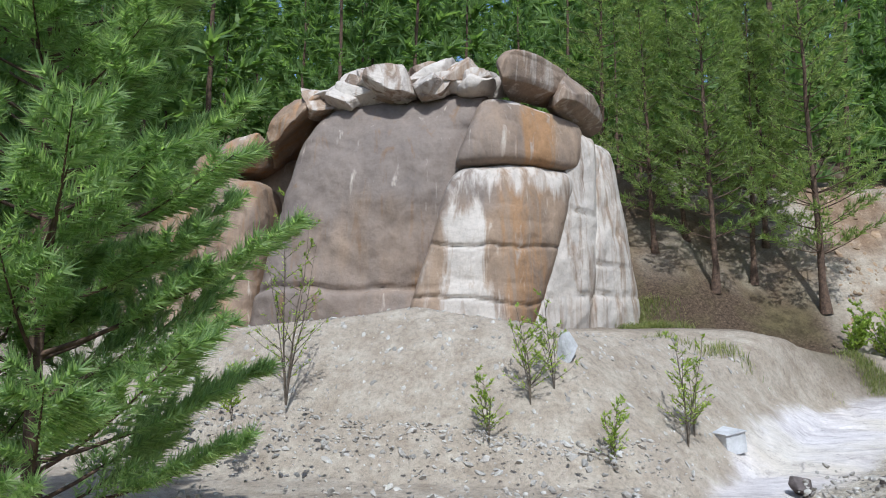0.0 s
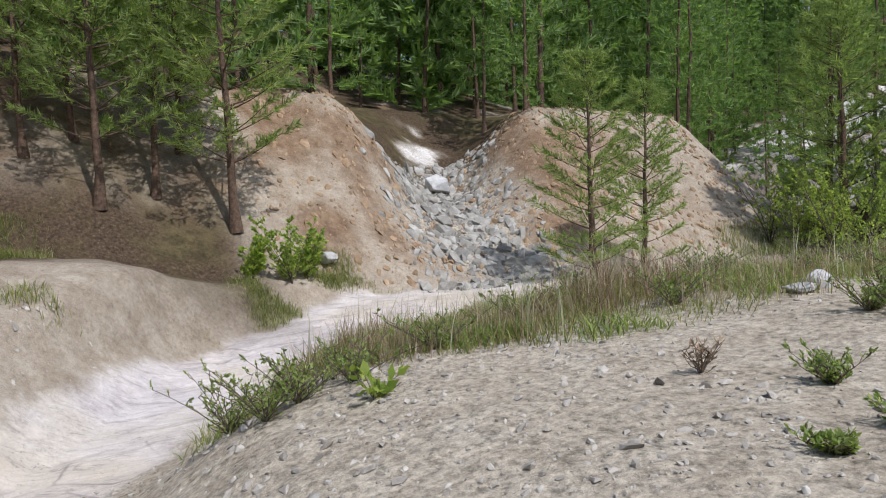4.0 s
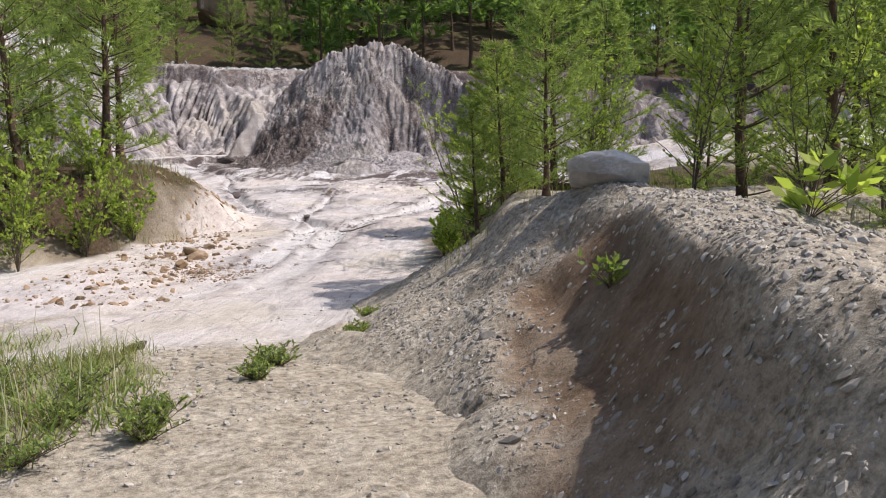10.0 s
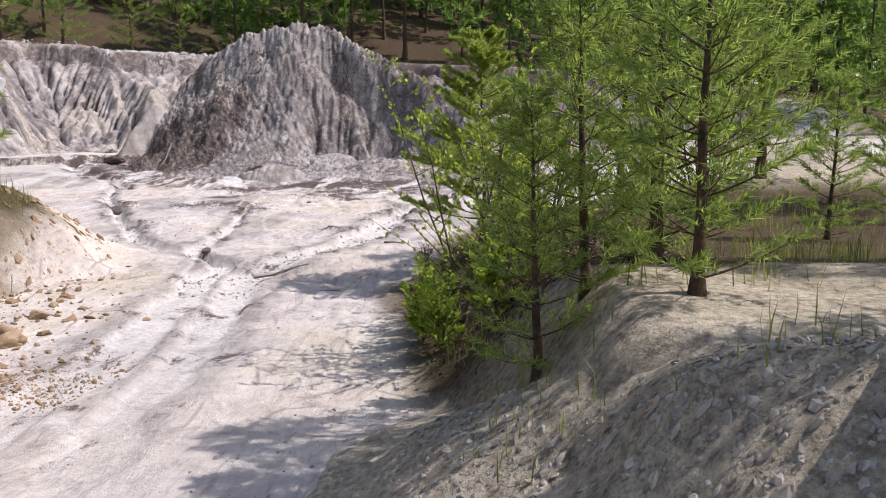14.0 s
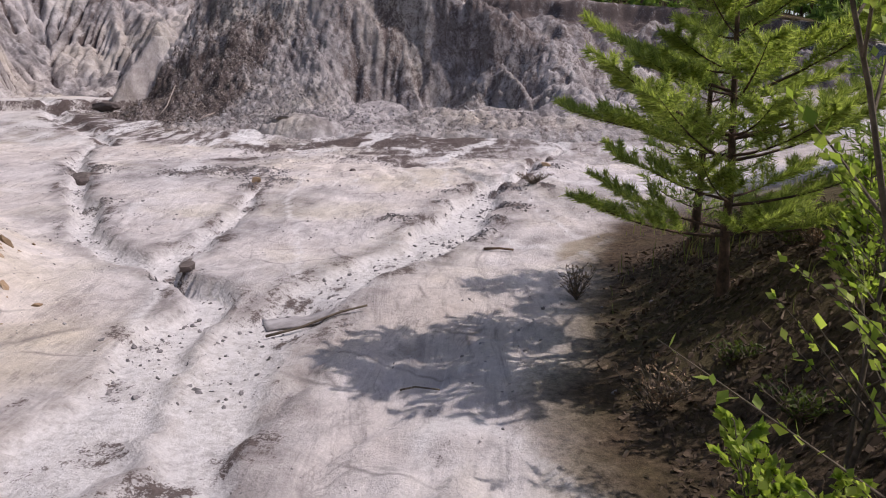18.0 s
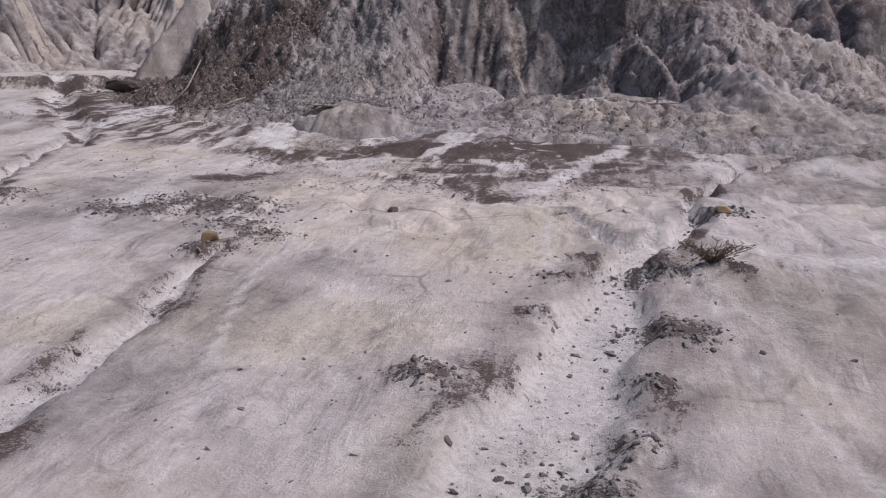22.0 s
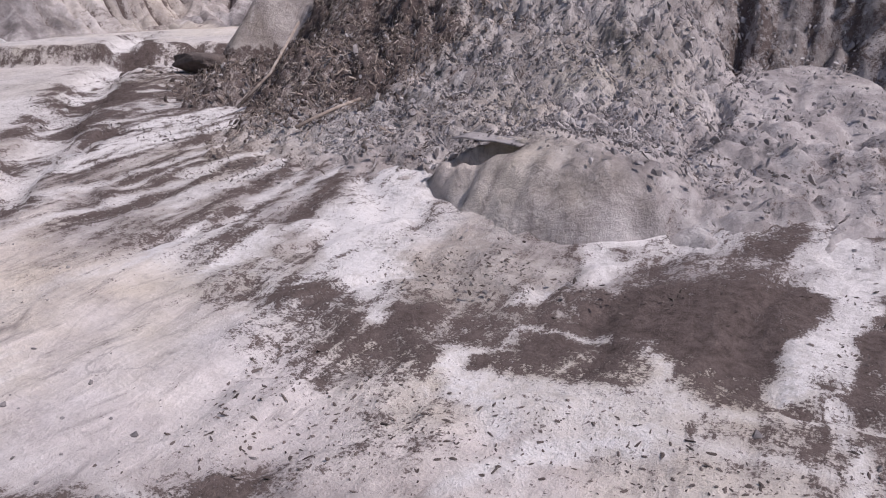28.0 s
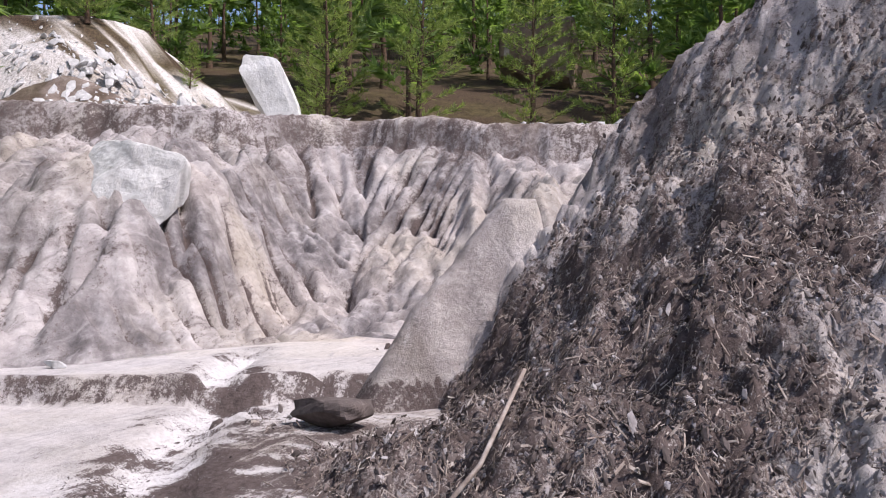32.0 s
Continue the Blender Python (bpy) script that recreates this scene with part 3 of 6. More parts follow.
def node(tree, kind, inputs=(), **settings):
    n = tree.nodes.new(kind)
    for k, v in settings.items():
        setattr(n, k, v)
    for k, v in dict(inputs).items():
        if isinstance(v, bpy.types.NodeSocket):
            tree.links.new(v, n.inputs[k])
        else:
            n.inputs[k].default_value = v
    return n


def noise_of(tree, scale, detail=6, rough=0.6, where=None, distortion=0.0):
    where = where or node(tree, "ShaderNodeNewGeometry").outputs["Position"]
    return node(tree, "ShaderNodeTexNoise", {"Vector": where, "Scale": scale, "Detail": detail, "Roughness": rough, "Distortion": distortion}).outputs[0]


def ramp(tree, fac, stops):
    n = node(tree, "ShaderNodeValToRGB", {"Fac": fac})
    while len(n.color_ramp.elements) < len(stops):
        n.color_ramp.elements.new(0.5)
    for e, (p, c) in zip(n.color_ramp.elements, stops):
        e.position, e.color = p, (*c, 1) if len(c) == 3 else c
    return n.outputs[0]


def mix(tree, fac, a, b, blend="MIX"):
    n = node(tree, "ShaderNodeMix", {"Factor": fac}, data_type="RGBA", blend_type=blend)
    for k, v in ((6, a), (7, b)):
        if isinstance(v, bpy.types.NodeSocket):
            tree.links.new(v, n.inputs[k])
        else:
            n.inputs[k].default_value = (*v, 1)
    return n.outputs[2]


def maths(tree, op, a, b=0.0):
    n = tree.nodes.new("ShaderNodeMath")
    n.operation = op
    for k, v in ((0, a), (1, b)):
        if isinstance(v, bpy.types.NodeSocket):
            tree.links.new(v, n.inputs[k])
        else:
            n.inputs[k].default_value = v
    return n.outputs[0]


def grey(v):
    return (v, v, v)


def attr(tree, name):
    return node(tree, "ShaderNodeAttribute", attribute_name=name).outputs["Fac"]


def bump(tree, bsdf, height, strength=0.5, distance=0.02):
    b = node(tree, "ShaderNodeBump", {"Height": height, "Strength": strength, "Distance": distance})
    tree.links.new(b.outputs[0], bsdf.inputs["Normal"])


def ground_material():
    m, t, b = nodes_of("earth")
    b.inputs["Roughness"].default_value = 0.95
    b.inputs["Specular IOR Level"].default_value = 0.12
    pos = node(t, "ShaderNodeNewGeometry").outputs["Position"]
    big, mid, fine, grit = noise_of(t, 0.4, 6, 0.6, pos), noise_of(t, 2.6, 9, 0.68, pos), noise_of(t, 16, 7, 0.72, pos), noise_of(t, 70, 4, 0.75, pos)
    along_ = node(t, "ShaderNodeMapping", {"Vector": pos, "Scale": (1.7, 0.42, 1.0), "Rotation": (0, 0, 0.25)}).outputs[0]
    streak = noise_of(t, 1.7, 9, 0.7, along_, 1.6)
    gravel = ramp(t, mid, [(0.3, (0.33, 0.28, 0.215)), (0.55, (0.43, 0.375, 0.30)), (0.75, (0.50, 0.45, 0.375))])
    gravel = mix(t, 1.0, gravel, ramp(t, fine, [(0.28, grey(0.45)), (0.5, grey(0.95)), (0.72, grey(1.35))]), "MULTIPLY")
    clay = ramp(t, mid, [(0.30, (0.46, 0.41, 0.405)), (0.48, (0.62, 0.57, 0.56)), (0.68, (0.74, 0.69, 0.68))])
    clay = mix(t, ramp(t, big, [(0.36, grey(0.6)), (0.54, grey(0))]), clay, (0.42, 0.38, 0.377))
    clay = mix(t, ramp(t, big, [(0.48, grey(0)), (0.62, grey(0.75))]), clay, (0.53, 0.475, 0.405))
    flow = noise_of(t, 5.0, 8, 0.72, node(t, "ShaderNodeMapping", {"Vector": pos, "Scale": (1.6, 0.30, 1.0), "Rotation": (0, 0, 0.35)}).outputs[0], 2.2)
    clay = mix(t, 0.72, clay, ramp(t, flow, [(0.32, grey(0.55)), (0.44, grey(0.92)), (0.55, grey(1.0)), (0.64, grey(1.16))]), "MULTIPLY")
    clay = mix(t, ramp(t, streak, [(0.54, grey(0)), (0.61, grey(0.35)), (0.72, grey(0.75))]), clay, (0.235, 0.208, 0.208))
    clay = mix(t, ramp(t, streak, [(0.28, grey(0.7)), (0.40, grey(0))]), clay, (0.76, 0.725, 0.715))
    crack = node(t, "ShaderNodeTexVoronoi", {"Vector": mix(t, 0.12, pos, noise_of(t, 1.5, 4, 0.6, pos)), "Scale": 1.3}, feature="DISTANCE_TO_EDGE").outputs["Distance"]
    crack = maths(t, "MULTIPLY", ramp(t, crack, [(0.0, grey(1)), (0.03, grey(0))]), ramp(t, noise_of(t, 0.9, 4, 0.6, pos), [(0.52, grey(0)), (0.62, grey(0.7))]))
    clay = mix(t, crack, clay, (0.17, 0.15, 0.15))
    seam = noise_of(t, 0.9, 7, 0.62, node(t, "ShaderNodeMapping", {"Vector": pos, "Scale": (1.5, 0.55, 1.0), "Rotation": (0, 0, 0.3)}).outputs[0], 1.2)
    seam = ramp(t, maths(t, "ABSOLUTE", maths(t, "SUBTRACT", seam, 0.5)), [(0.0, grey(1)), (0.006, grey(0.8)), (0.016, grey(0))])
    clay = mix(t, maths(t, "MULTIPLY", seam, ramp(t, noise_of(t, 1.7, 5, 0.65, pos), [(0.50, grey(0)), (0.62, grey(0.5))])), clay, (0.20, 0.18, 0.18))
    warm = ramp(t, noise_of(t, 0.22, 4, 0.55, pos), [(0.42, grey(0)), (0.62, grey(0.6))])
    clay = mix(t, warm, clay, mix(t, 1.0, clay, (1.06, 1.0, 0.90), "MULTIPLY"))
    fleck = maths(t, "MULTIPLY", ramp(t, noise_of(t, 26, 7, 0.75, pos, 0.8), [(0.56, grey(0)), (0.63, grey(0.65))]), ramp(t, noise_of(t, 0.8, 5, 0.65, pos), [(0.50, grey(0.0)), (0.66, grey(1.0))]))
    clay = mix(t, fleck, clay, (0.17, 0.148, 0.145))
    sand = ramp(t, mid, [(0.3, (0.25, 0.20, 0.15)), (0.5, (0.34, 0.285, 0.225)), (0.7, (0.43, 0.375, 0.305))])
    rust = ramp(t, mid, [(0.3, (0.13, 0.082, 0.052)), (0.55, (0.235, 0.16, 0.105)), (0.75, (0.33, 0.26, 0.195))])
    soil = ramp(t, fine, [(0.3, (0.028, 0.019, 0.013)), (0.6, (0.095, 0.066, 0.044)), (0.8, (0.22, 0.17, 0.12))])
    moss = ramp(t, mid, [(0.35, (0.045, 0.036, 0.018)), (0.65, (0.12, 0.095, 0.05))])
    col = mix(t, attr(t, "clay"), gravel, clay)
    dull = ramp(t, mid, [(0.30, (0.07, 0.061, 0.063)), (0.48, (0.18, 0.162, 0.165)), (0.70, (0.43, 0.40, 0.40))])
    col = mix(t, attr(t, "grey"), col, mix(t, ramp(t, streak, [(0.3, grey(0.8)), (0.45, grey(0))]), dull, (0.45, 0.42, 0.42)))
    col = mix(t, maths(t, "MULTIPLY", attr(t, "white"), ramp(t, fine, [(0.35, grey(0.4)), (0.55, grey(1))])), col, (0.68, 0.65, 0.645))
    col = mix(t, attr(t, "sand"), col, sand)
    col = mix(t, attr(t, "rust"), col, rust)
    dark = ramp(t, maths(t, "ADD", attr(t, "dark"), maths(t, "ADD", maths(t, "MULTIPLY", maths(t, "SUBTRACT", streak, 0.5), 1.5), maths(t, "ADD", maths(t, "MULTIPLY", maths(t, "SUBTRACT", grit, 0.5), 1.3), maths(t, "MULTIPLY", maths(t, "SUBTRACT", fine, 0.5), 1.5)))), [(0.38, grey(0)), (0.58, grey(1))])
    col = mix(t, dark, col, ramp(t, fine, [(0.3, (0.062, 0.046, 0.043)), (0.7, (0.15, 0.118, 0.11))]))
    col = mix(t, attr(t, "soil"), col, mix(t, ramp(t, big, [(0.45, grey(0)), (0.6, grey(1))]), soil, moss))
    col = mix(t, maths(t, "SUBTRACT", 0.8, maths(t, "MULTIPLY", attr(t, "clay"), 0.55)), col, ramp(t, fine, [(0.28, grey(0.55)), (0.5, grey(1.0)), (0.75, grey(1.25))]), "MULTIPLY")
    salt = maths(t, "SUBTRACT", 0.6, maths(t, "MULTIPLY", attr(t, "clay"), 0.42))
    col = mix(t, salt, col, ramp(t, grit, [(0.3, grey(0.6)), (0.5, grey(1.0)), (0.7, grey(1.35))]), "MULTIPLY")
    t.links.new(col, b.inputs["Base Color"])
    h = maths(t, "ADD", maths(t, "MULTIPLY", fine, 0.6), maths(t, "ADD", mid, maths(t, "MULTIPLY", grit, 0.22)))
    bump(t, b, h, 0.6, 0.08)
    return m


def rock_material(name, tint=(1, 1, 1)):
    m, t, b = nodes_of(name)
    b.inputs["Roughness"].default_value = 0.8
    b.inputs["Specular IOR Level"].default_value = 0.25
    pos = node(t, "ShaderNodeNewGeometry").outputs["Position"]
    run = node(t, "ShaderNodeMapping", {"Vector": pos, "Scale": (1.2, 1.2, 0.16)}).outputs[0]
    big, mid, fine = noise_of(t, 0.45, 6, 0.6, pos), noise_of(t, 2.2, 8, 0.65, pos), noise_of(t, 14, 6, 0.7, pos)
    drip, drip2 = noise_of(t, 1.1, 6, 0.62, run, 0.4), noise_of(t, 3.2, 5, 0.6, run, 0.6)
    col = ramp(t, drip, [(0.30, (0.17, 0.15, 0.145)), (0.45, (0.26, 0.215, 0.19)), (0.58, (0.34, 0.275, 0.225)), (0.72, (0.33, 0.31, 0.31))])
    col = mix(t, ramp(t, big, [(0.42, grey(0)), (0.62, grey(0.75))]), col, (0.37, 0.29, 0.225))
    shade_ = maths(t, "ADD", attr(t, "slate"), maths(t, "MULTIPLY", maths(t, "SUBTRACT", drip, 0.5), 1.4))
    col = mix(t, ramp(t, shade_, [(0.30, grey(0)), (0.70, grey(0.8))]), col, (0.215, 0.20, 0.205))
    iron = maths(t, "ADD", attr(t, "iron"), maths(t, "MULTIPLY", maths(t, "SUBTRACT", drip2, 0.5), 1.2))
    col = mix(t, ramp(t, iron, [(0.38, grey(0)), (0.62, grey(0.85))]), col, (0.38, 0.235, 0.125))
    col = mix(t, ramp(t, drip2, [(0.58, grey(0)), (0.70, grey(0.6))]), col, (0.24, 0.155, 0.09))
    col = mix(t, ramp(t, drip2, [(0.26, grey(0.85)), (0.36, grey(0))]), col, (0.60, 0.585, 0.57))
    pale = maths(t, "ADD", attr(t, "pale"), maths(t, "MULTIPLY", maths(t, "SUBTRACT", drip2, 0.5), 1.3))
    col = mix(t, ramp(t, pale, [(0.40, grey(0)), (0.62, grey(0.88))]), col, (0.62, 0.62, 0.635))
    col = mix(t, 0.35, col, ramp(t, fine, [(0.3, grey(0.62)), (0.5, grey(1.0)), (0.7, grey(1.2))]), "MULTIPLY")
    col = mix(t, 0.6, col, ramp(t, mid, [(0.3, grey(0.66)), (0.5, grey(1.0)), (0.7, grey(1.15))]), "MULTIPLY")
    col = mix(t, 1.0, col, tint, "MULTIPLY")
    t.links.new(col, b.inputs["Base Color"])
    bump(t, b, maths(t, "ADD", mid, maths(t, "MULTIPLY", fine, 0.15)), 0.5, 0.10)
    return m


def plain(name, stops, scale, rough=0.9, bumps=0.4, deep=0.02, spec=0.2, island=0.0):
    m, t, b = nodes_of(name)
    b.inputs["Roughness"].default_value = rough
    b.inputs["Specular IOR Level"].default_value = spec
    n = noise_of(t, scale, 8, 0.65)
    col = ramp(t, n, stops)
    col = mix(t, 0.3, col, ramp(t, noise_of(t, scale * 9, 5, 0.7), [(0.3, grey(0.45)), (0.7, grey(1.0))]), "MULTIPLY")
    if island:
        r = node(t, "ShaderNodeNewGeometry").outputs["Random Per Island"]
        col = mix(t, island, col, ramp(t, r, [(0.0, grey(0.35)), (0.5, grey(0.8)), (1.0, grey(1.0))]), "MULTIPLY")
    t.links.new(col, b.inputs["Base Color"])
    bump(t, b, maths(t, "ADD", n, maths(t, "MULTIPLY", noise_of(t, scale * 9, 5, 0.7), 0.3)), bumps, deep)
    return m


def leaf_material(name, dark, light, glow=0.35):
    m, t, b = nodes_of(name)
    r = node(t, "ShaderNodeNewGeometry").outputs["Random Per Island"]
    o = node(t, "ShaderNodeObjectInfo").outputs["Random"]
    col = ramp(t, r, [(0.0, dark), (0.6, tuple((p + q) / 2 for p, q in zip(dark, light))), (1.0, light)])
    col = mix(t, 0.35, col, ramp(t, o, [(0.0, (0.75, 0.85, 0.7)), (1.0, (1.0, 1.0, 0.85))]), "MULTIPLY")
    t.links.new(col, b.inputs["Base Color"])
    b.inputs["Roughness"].default_value, b.inputs["Specular IOR Level"].default_value = 0.55, 0.3
    tr = node(t, "ShaderNodeBsdfTranslucent", {"Color": mix(t, 1.0, col, (1.25, 1.35, 0.7), "MULTIPLY")})
    mx = node(t, "ShaderNodeMixShader", {"Fac": glow})
    t.links.new(b.outputs[0], mx.inputs[1])
    t.links.new(tr.outputs[0], mx.inputs[2])
    t.links.new(mx.outputs[0], t.nodes["Material Output"].inputs["Surface"])
    return m


EARTH = ground_material()
NEEDLE = leaf_material("pine_needles", (0.15, 0.20, 0.075), (0.40, 0.46, 0.19), 0.6)
NEEDLE_PALE = leaf_material("pale_pine_needles", (0.20, 0.29, 0.13), (0.46, 0.56, 0.28), 0.6)
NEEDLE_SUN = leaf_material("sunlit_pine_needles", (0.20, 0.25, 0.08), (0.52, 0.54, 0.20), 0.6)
NEEDLE_FAR = leaf_material("distant_needles", (0.11, 0.18, 0.065), (0.30, 0.40, 0.14), 0.55)
LEAF = leaf_material("birch_leaves", (0.18, 0.26, 0.05), (0.50, 0.56, 0.15), 0.55)
GRASS = leaf_material("grass_blades", (0.12, 0.165, 0.04), (0.38, 0.35, 0.16), 0.4)
WEED = leaf_material("weed_leaves", (0.15, 0.23, 0.06), (0.38, 0.42, 0.15), 0.45)
BARK = plain("pine_bark", [(0.3, (0.045, 0.032, 0.025)), (0.55, (0.13, 0.085, 0.06)), (0.75, (0.24, 0.15, 0.10))], 14, 0.95, 0.8, 0.02)
TWIG = plain("grey_twigs", [(0.3, (0.07, 0.055, 0.04)), (0.7, (0.20, 0.16, 0.12))], 20, 0.9, 0.5, 0.01)
DULLCLAY = plain("dull_clay", [(0.3, (0.13, 0.118, 0.12)), (0.55, (0.24, 0.22, 0.222)), (0.75, (0.36, 0.34, 0.34))], 5.0, 0.95, 0.7, 0.03)
STONE = plain("pale_stone", [(0.3, (0.32, 0.31, 0.31)), (0.5, (0.52, 0.51, 0.51)), (0.72, (0.72, 0.71, 0.71))], 2.2, 0.85, 0.8, 0.06)
WHITE = plain("white_stone", [(0.3, (0.52, 0.51, 0.50)), (0.5, (0.70, 0.69, 0.68)), (0.72, (0.82, 0.81, 0.80))], 2.0, 0.85, 0.8, 0.05)
PEBBLE = plain("pebbles", [(0.3, (0.34, 0.30, 0.26)), (0.55, (0.52, 0.48, 0.43)), (0.75, (0.70, 0.67, 0.62))], 9.0, 0.9, 0.5, 0.01, island=0.75)
OCHRE = plain("ochre_stone", [(0.3, (0.26, 0.17, 0.10)), (0.55, (0.40, 0.28, 0.18)), (0.75, (0.5, 0.4, 0.3))], 5.0, 0.9, 0.5, 0.02, island=0.6)
CHIP = plain("wood_chips", [(0.3, (0.15, 0.11, 0.095)), (0.5, (0.36, 0.295, 0.255)), (0.7, (0.66, 0.60, 0.55))], 6.0, 0.8, 0.4, 0.01, island=0.65)
LITTER = plain("leaf_litter", [(0.3, (0.06, 0.04, 0.028)), (0.55, (0.15, 0.105, 0.07)), (0.75, (0.34, 0.27, 0.19))], 9.0, 0.8, 0.4, 0.01, island=0.9)
CLOD = plain("clay_clods", [(0.3, (0.24, 0.215, 0.215)), (0.55, (0.42, 0.39, 0.39)), (0.75, (0.60, 0.565, 0.565))], 5.0, 0.95, 0.6, 0.02, island=0.7)
DARKCLOD = plain("dark_clods", [(0.3, (0.075, 0.06, 0.055)), (0.6, (0.19, 0.155, 0.145)), (0.8, (0.30, 0.26, 0.25))], 5.0, 0.95, 0.6, 0.02, island=0.6)
ROCK = rock_material("weathered_rock", (0.86, 0.765, 0.66))


# ---- the ground ----
def grade(steps, far):
    """Coordinates whose spacing runs through (place, step), and widens out to far on both sides."""
    place, step = zip(*steps)
    out, k = [], place[0]
    while k < place[-1]:
        out.append(k)
        k += float(np.interp(k, place, step))
    for way, s in ((1, step[-1]), (-1, step[0])):
        k, more = (out[-1] if way > 0 else out[0]), []
        while abs(k) < far:
            s *= 1.15
            k += way * s
            more.append(k)
        out = out + more if way > 0 else more[::-1] + out
    return np.array(out)


def build_ground():
    xs = grade([(-22, 0.2), (-14, 0.2), (-11.5, 0.075), (-8, 0.06), (-1.5, 0.06), (2, 0.15), (5, 0.15)], 500)
    ys = grade([(-13, 0.16), (3, 0.13), (6, 0.08), (15, 0.062), (29, 0.062), (34.5, 0.08), (36, 0.2), (47, 0.2)], 500)
    me, x, y, z = sheet("ground", xs, ys, ground_height)
    n = fbm(x * 0.7, y * 0.7, 4, 121)
    n2 = fbm(x * 2.2, y * 2.2, 4, 125)
    clay = clay_mask(x, y)
    _, q, t, _ = bank_lie(x, y)
    bank = S(-1.5, 0.0, q + n) * S(10.5, 9.0, q + 2 * n)
    far = np.maximum.reduce([S(9.5, 11.5, q + 3 * n), S(-18.5, -20.5, x + 3 * n) * S(34, 26, y), S(9, 14, x + 3 * n) * S(0, 3, y) * S(30, 20, y), S(-16, -20, y), S(14, 18, x)])
    white = far * np.maximum(S(0.08, 0.22, n) * S(-12, -20, x) * S(44, 40, y), S(7.5, 6.0, np.hypot(x + 31.5, y - 42.2) + 3 * n) * S(-0.12, 0.0, n2 + 0.5 * n))
    far = far * (1 - white)
    clay = np.maximum(clay, bank)
    dist, side, _, (_, fw) = along(x, y, FLOW)
    west = ((side > 0) | (x < -13.5)) & (y < 26)
    edge = np.interp(y, *EAST_EDGE)
    under = S(-0.25, 0.3, x - edge + 0.9 * n) * S(10.2, 12.2, y + 2 * n) * S(24.5, 21.5, y)
    thicket = S(1.0, 0.75, np.hypot((x + 11.2) / 4.0, (y - 16.2) / 4.4) + 0.5 * n)
    sand = np.where(west, 1.0, 0.0) * S(0.0, 0.4, 1 - clay)
    rust = np.where(west, S(-0.05, 0.25, n + 0.12), 0) * S(-13.0, -14.5, x) * S(13, 8, y)
    # slope under the tall pines: dark litter, with tree shade painted in as soil
    shade = np.where(west, S(-10.0, -12.8, x) * S(-1.0, -2.4, y), 0)
    notch, _, _, _ = along(x, y, [(-12.0, 3.4), (-16.0, 4.0), (-19.5, 5.2), (-24.0, 7.5)])
    rust = rust * S(0.6, 2.2, notch)
    sand = sand * np.where(x < -13.5, S(0.6, 2.0, notch), 1)
    cut, into = scars(x, y, True)
    _, _, _, _, mk, mang, _, _ = mound_plan(x, y)
    fan = S(1.28, 1.12, mk + 0.5 * n) * S(-70, -30, mang) * S(75, 45, mang) * (y > 27)
    ragx, ragy = x + 0.55 * n + 0.35 * n2, y + 0.55 * fbm(x * 0.7 + 9, y * 0.7, 4, 122) + 0.35 * fbm(x * 2.2 + 9, y * 2.2, 4, 126)
    wash, veins = np.zeros(x.shape), np.zeros(x.shape)
    for line in WASHES:
        d, _, _, (w,) = along(ragx, ragy, line)
        wash = np.maximum(wash, np.clip(1.25 - 0.55 * d / w, 0, 1))
    for line in CRUSTS:
        d, _, _, (w,) = along(x + 0.4 * n2 + 0.12 * n, y + 0.4 * fbm(x * 2.2 + 5, y * 2.2, 4, 127), line)
        veins = np.maximum(veins, S(1.35, 0.5, d / w + 2.2 * fbm(x * 5, y * 5, 4, 128)))
    swirl = fbm(x * 0.55 + 0.35 * y + 0.8 * n2, y * 2.1 - 0.5 * x, 5, 129)
    veins = np.maximum(veins, wash * 0.8 * S(0.80, 0.95, incised(x * 0.9 + 0.9 * n2, y * 1.9 - 0.35 * x + 0.9 * n, 333, 2.0)))
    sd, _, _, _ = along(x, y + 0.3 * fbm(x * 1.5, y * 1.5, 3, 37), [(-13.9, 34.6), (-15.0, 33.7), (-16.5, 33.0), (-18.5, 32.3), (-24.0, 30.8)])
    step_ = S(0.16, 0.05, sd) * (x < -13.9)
    turn_ = np.degrees(np.arctan2(x + 10.0, 36.5 - y)) + 3 * n + 1.5 * n2
    off = np.hypot(x + 10.0, y - 36.5)
    edge_w = np.interp(y, [27.5, 28.8, 30.0, 31.6, 33.2], [-11.0, -11.7, -12.3, -14.1, -15.6])
    combed = S(-0.1, 0.35, x - edge_w + 0.9 * n2) * S(-7.8, -9.0, x + 0.8 * n) * S(27.6, 28.8, y + n) * S(35, 33.5, y)
    comb = 0.3 * fbm(turn_ * 0.22, off * 0.4, 3, 353) + 1.9 * fbm(turn_ * 1.15, off * 0.6, 5, 354)
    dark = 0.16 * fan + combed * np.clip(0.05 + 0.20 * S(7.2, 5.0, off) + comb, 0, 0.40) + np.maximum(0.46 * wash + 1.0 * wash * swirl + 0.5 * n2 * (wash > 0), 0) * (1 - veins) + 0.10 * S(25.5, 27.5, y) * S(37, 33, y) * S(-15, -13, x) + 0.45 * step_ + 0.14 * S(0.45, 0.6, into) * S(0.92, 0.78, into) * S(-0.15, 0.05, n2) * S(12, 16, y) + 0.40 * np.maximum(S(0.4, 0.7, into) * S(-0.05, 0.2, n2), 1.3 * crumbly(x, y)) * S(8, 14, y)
    run_ = x * 1.25 + 0.9 * n + 0.25 * (y - 17)
    ribbon = S(0.80, 0.96, incised(run_, y * 0.22, 351, 2.0)) * S(9.5, 11, y) * S(28, 26, y) * S(-0.12, 0.08, n)
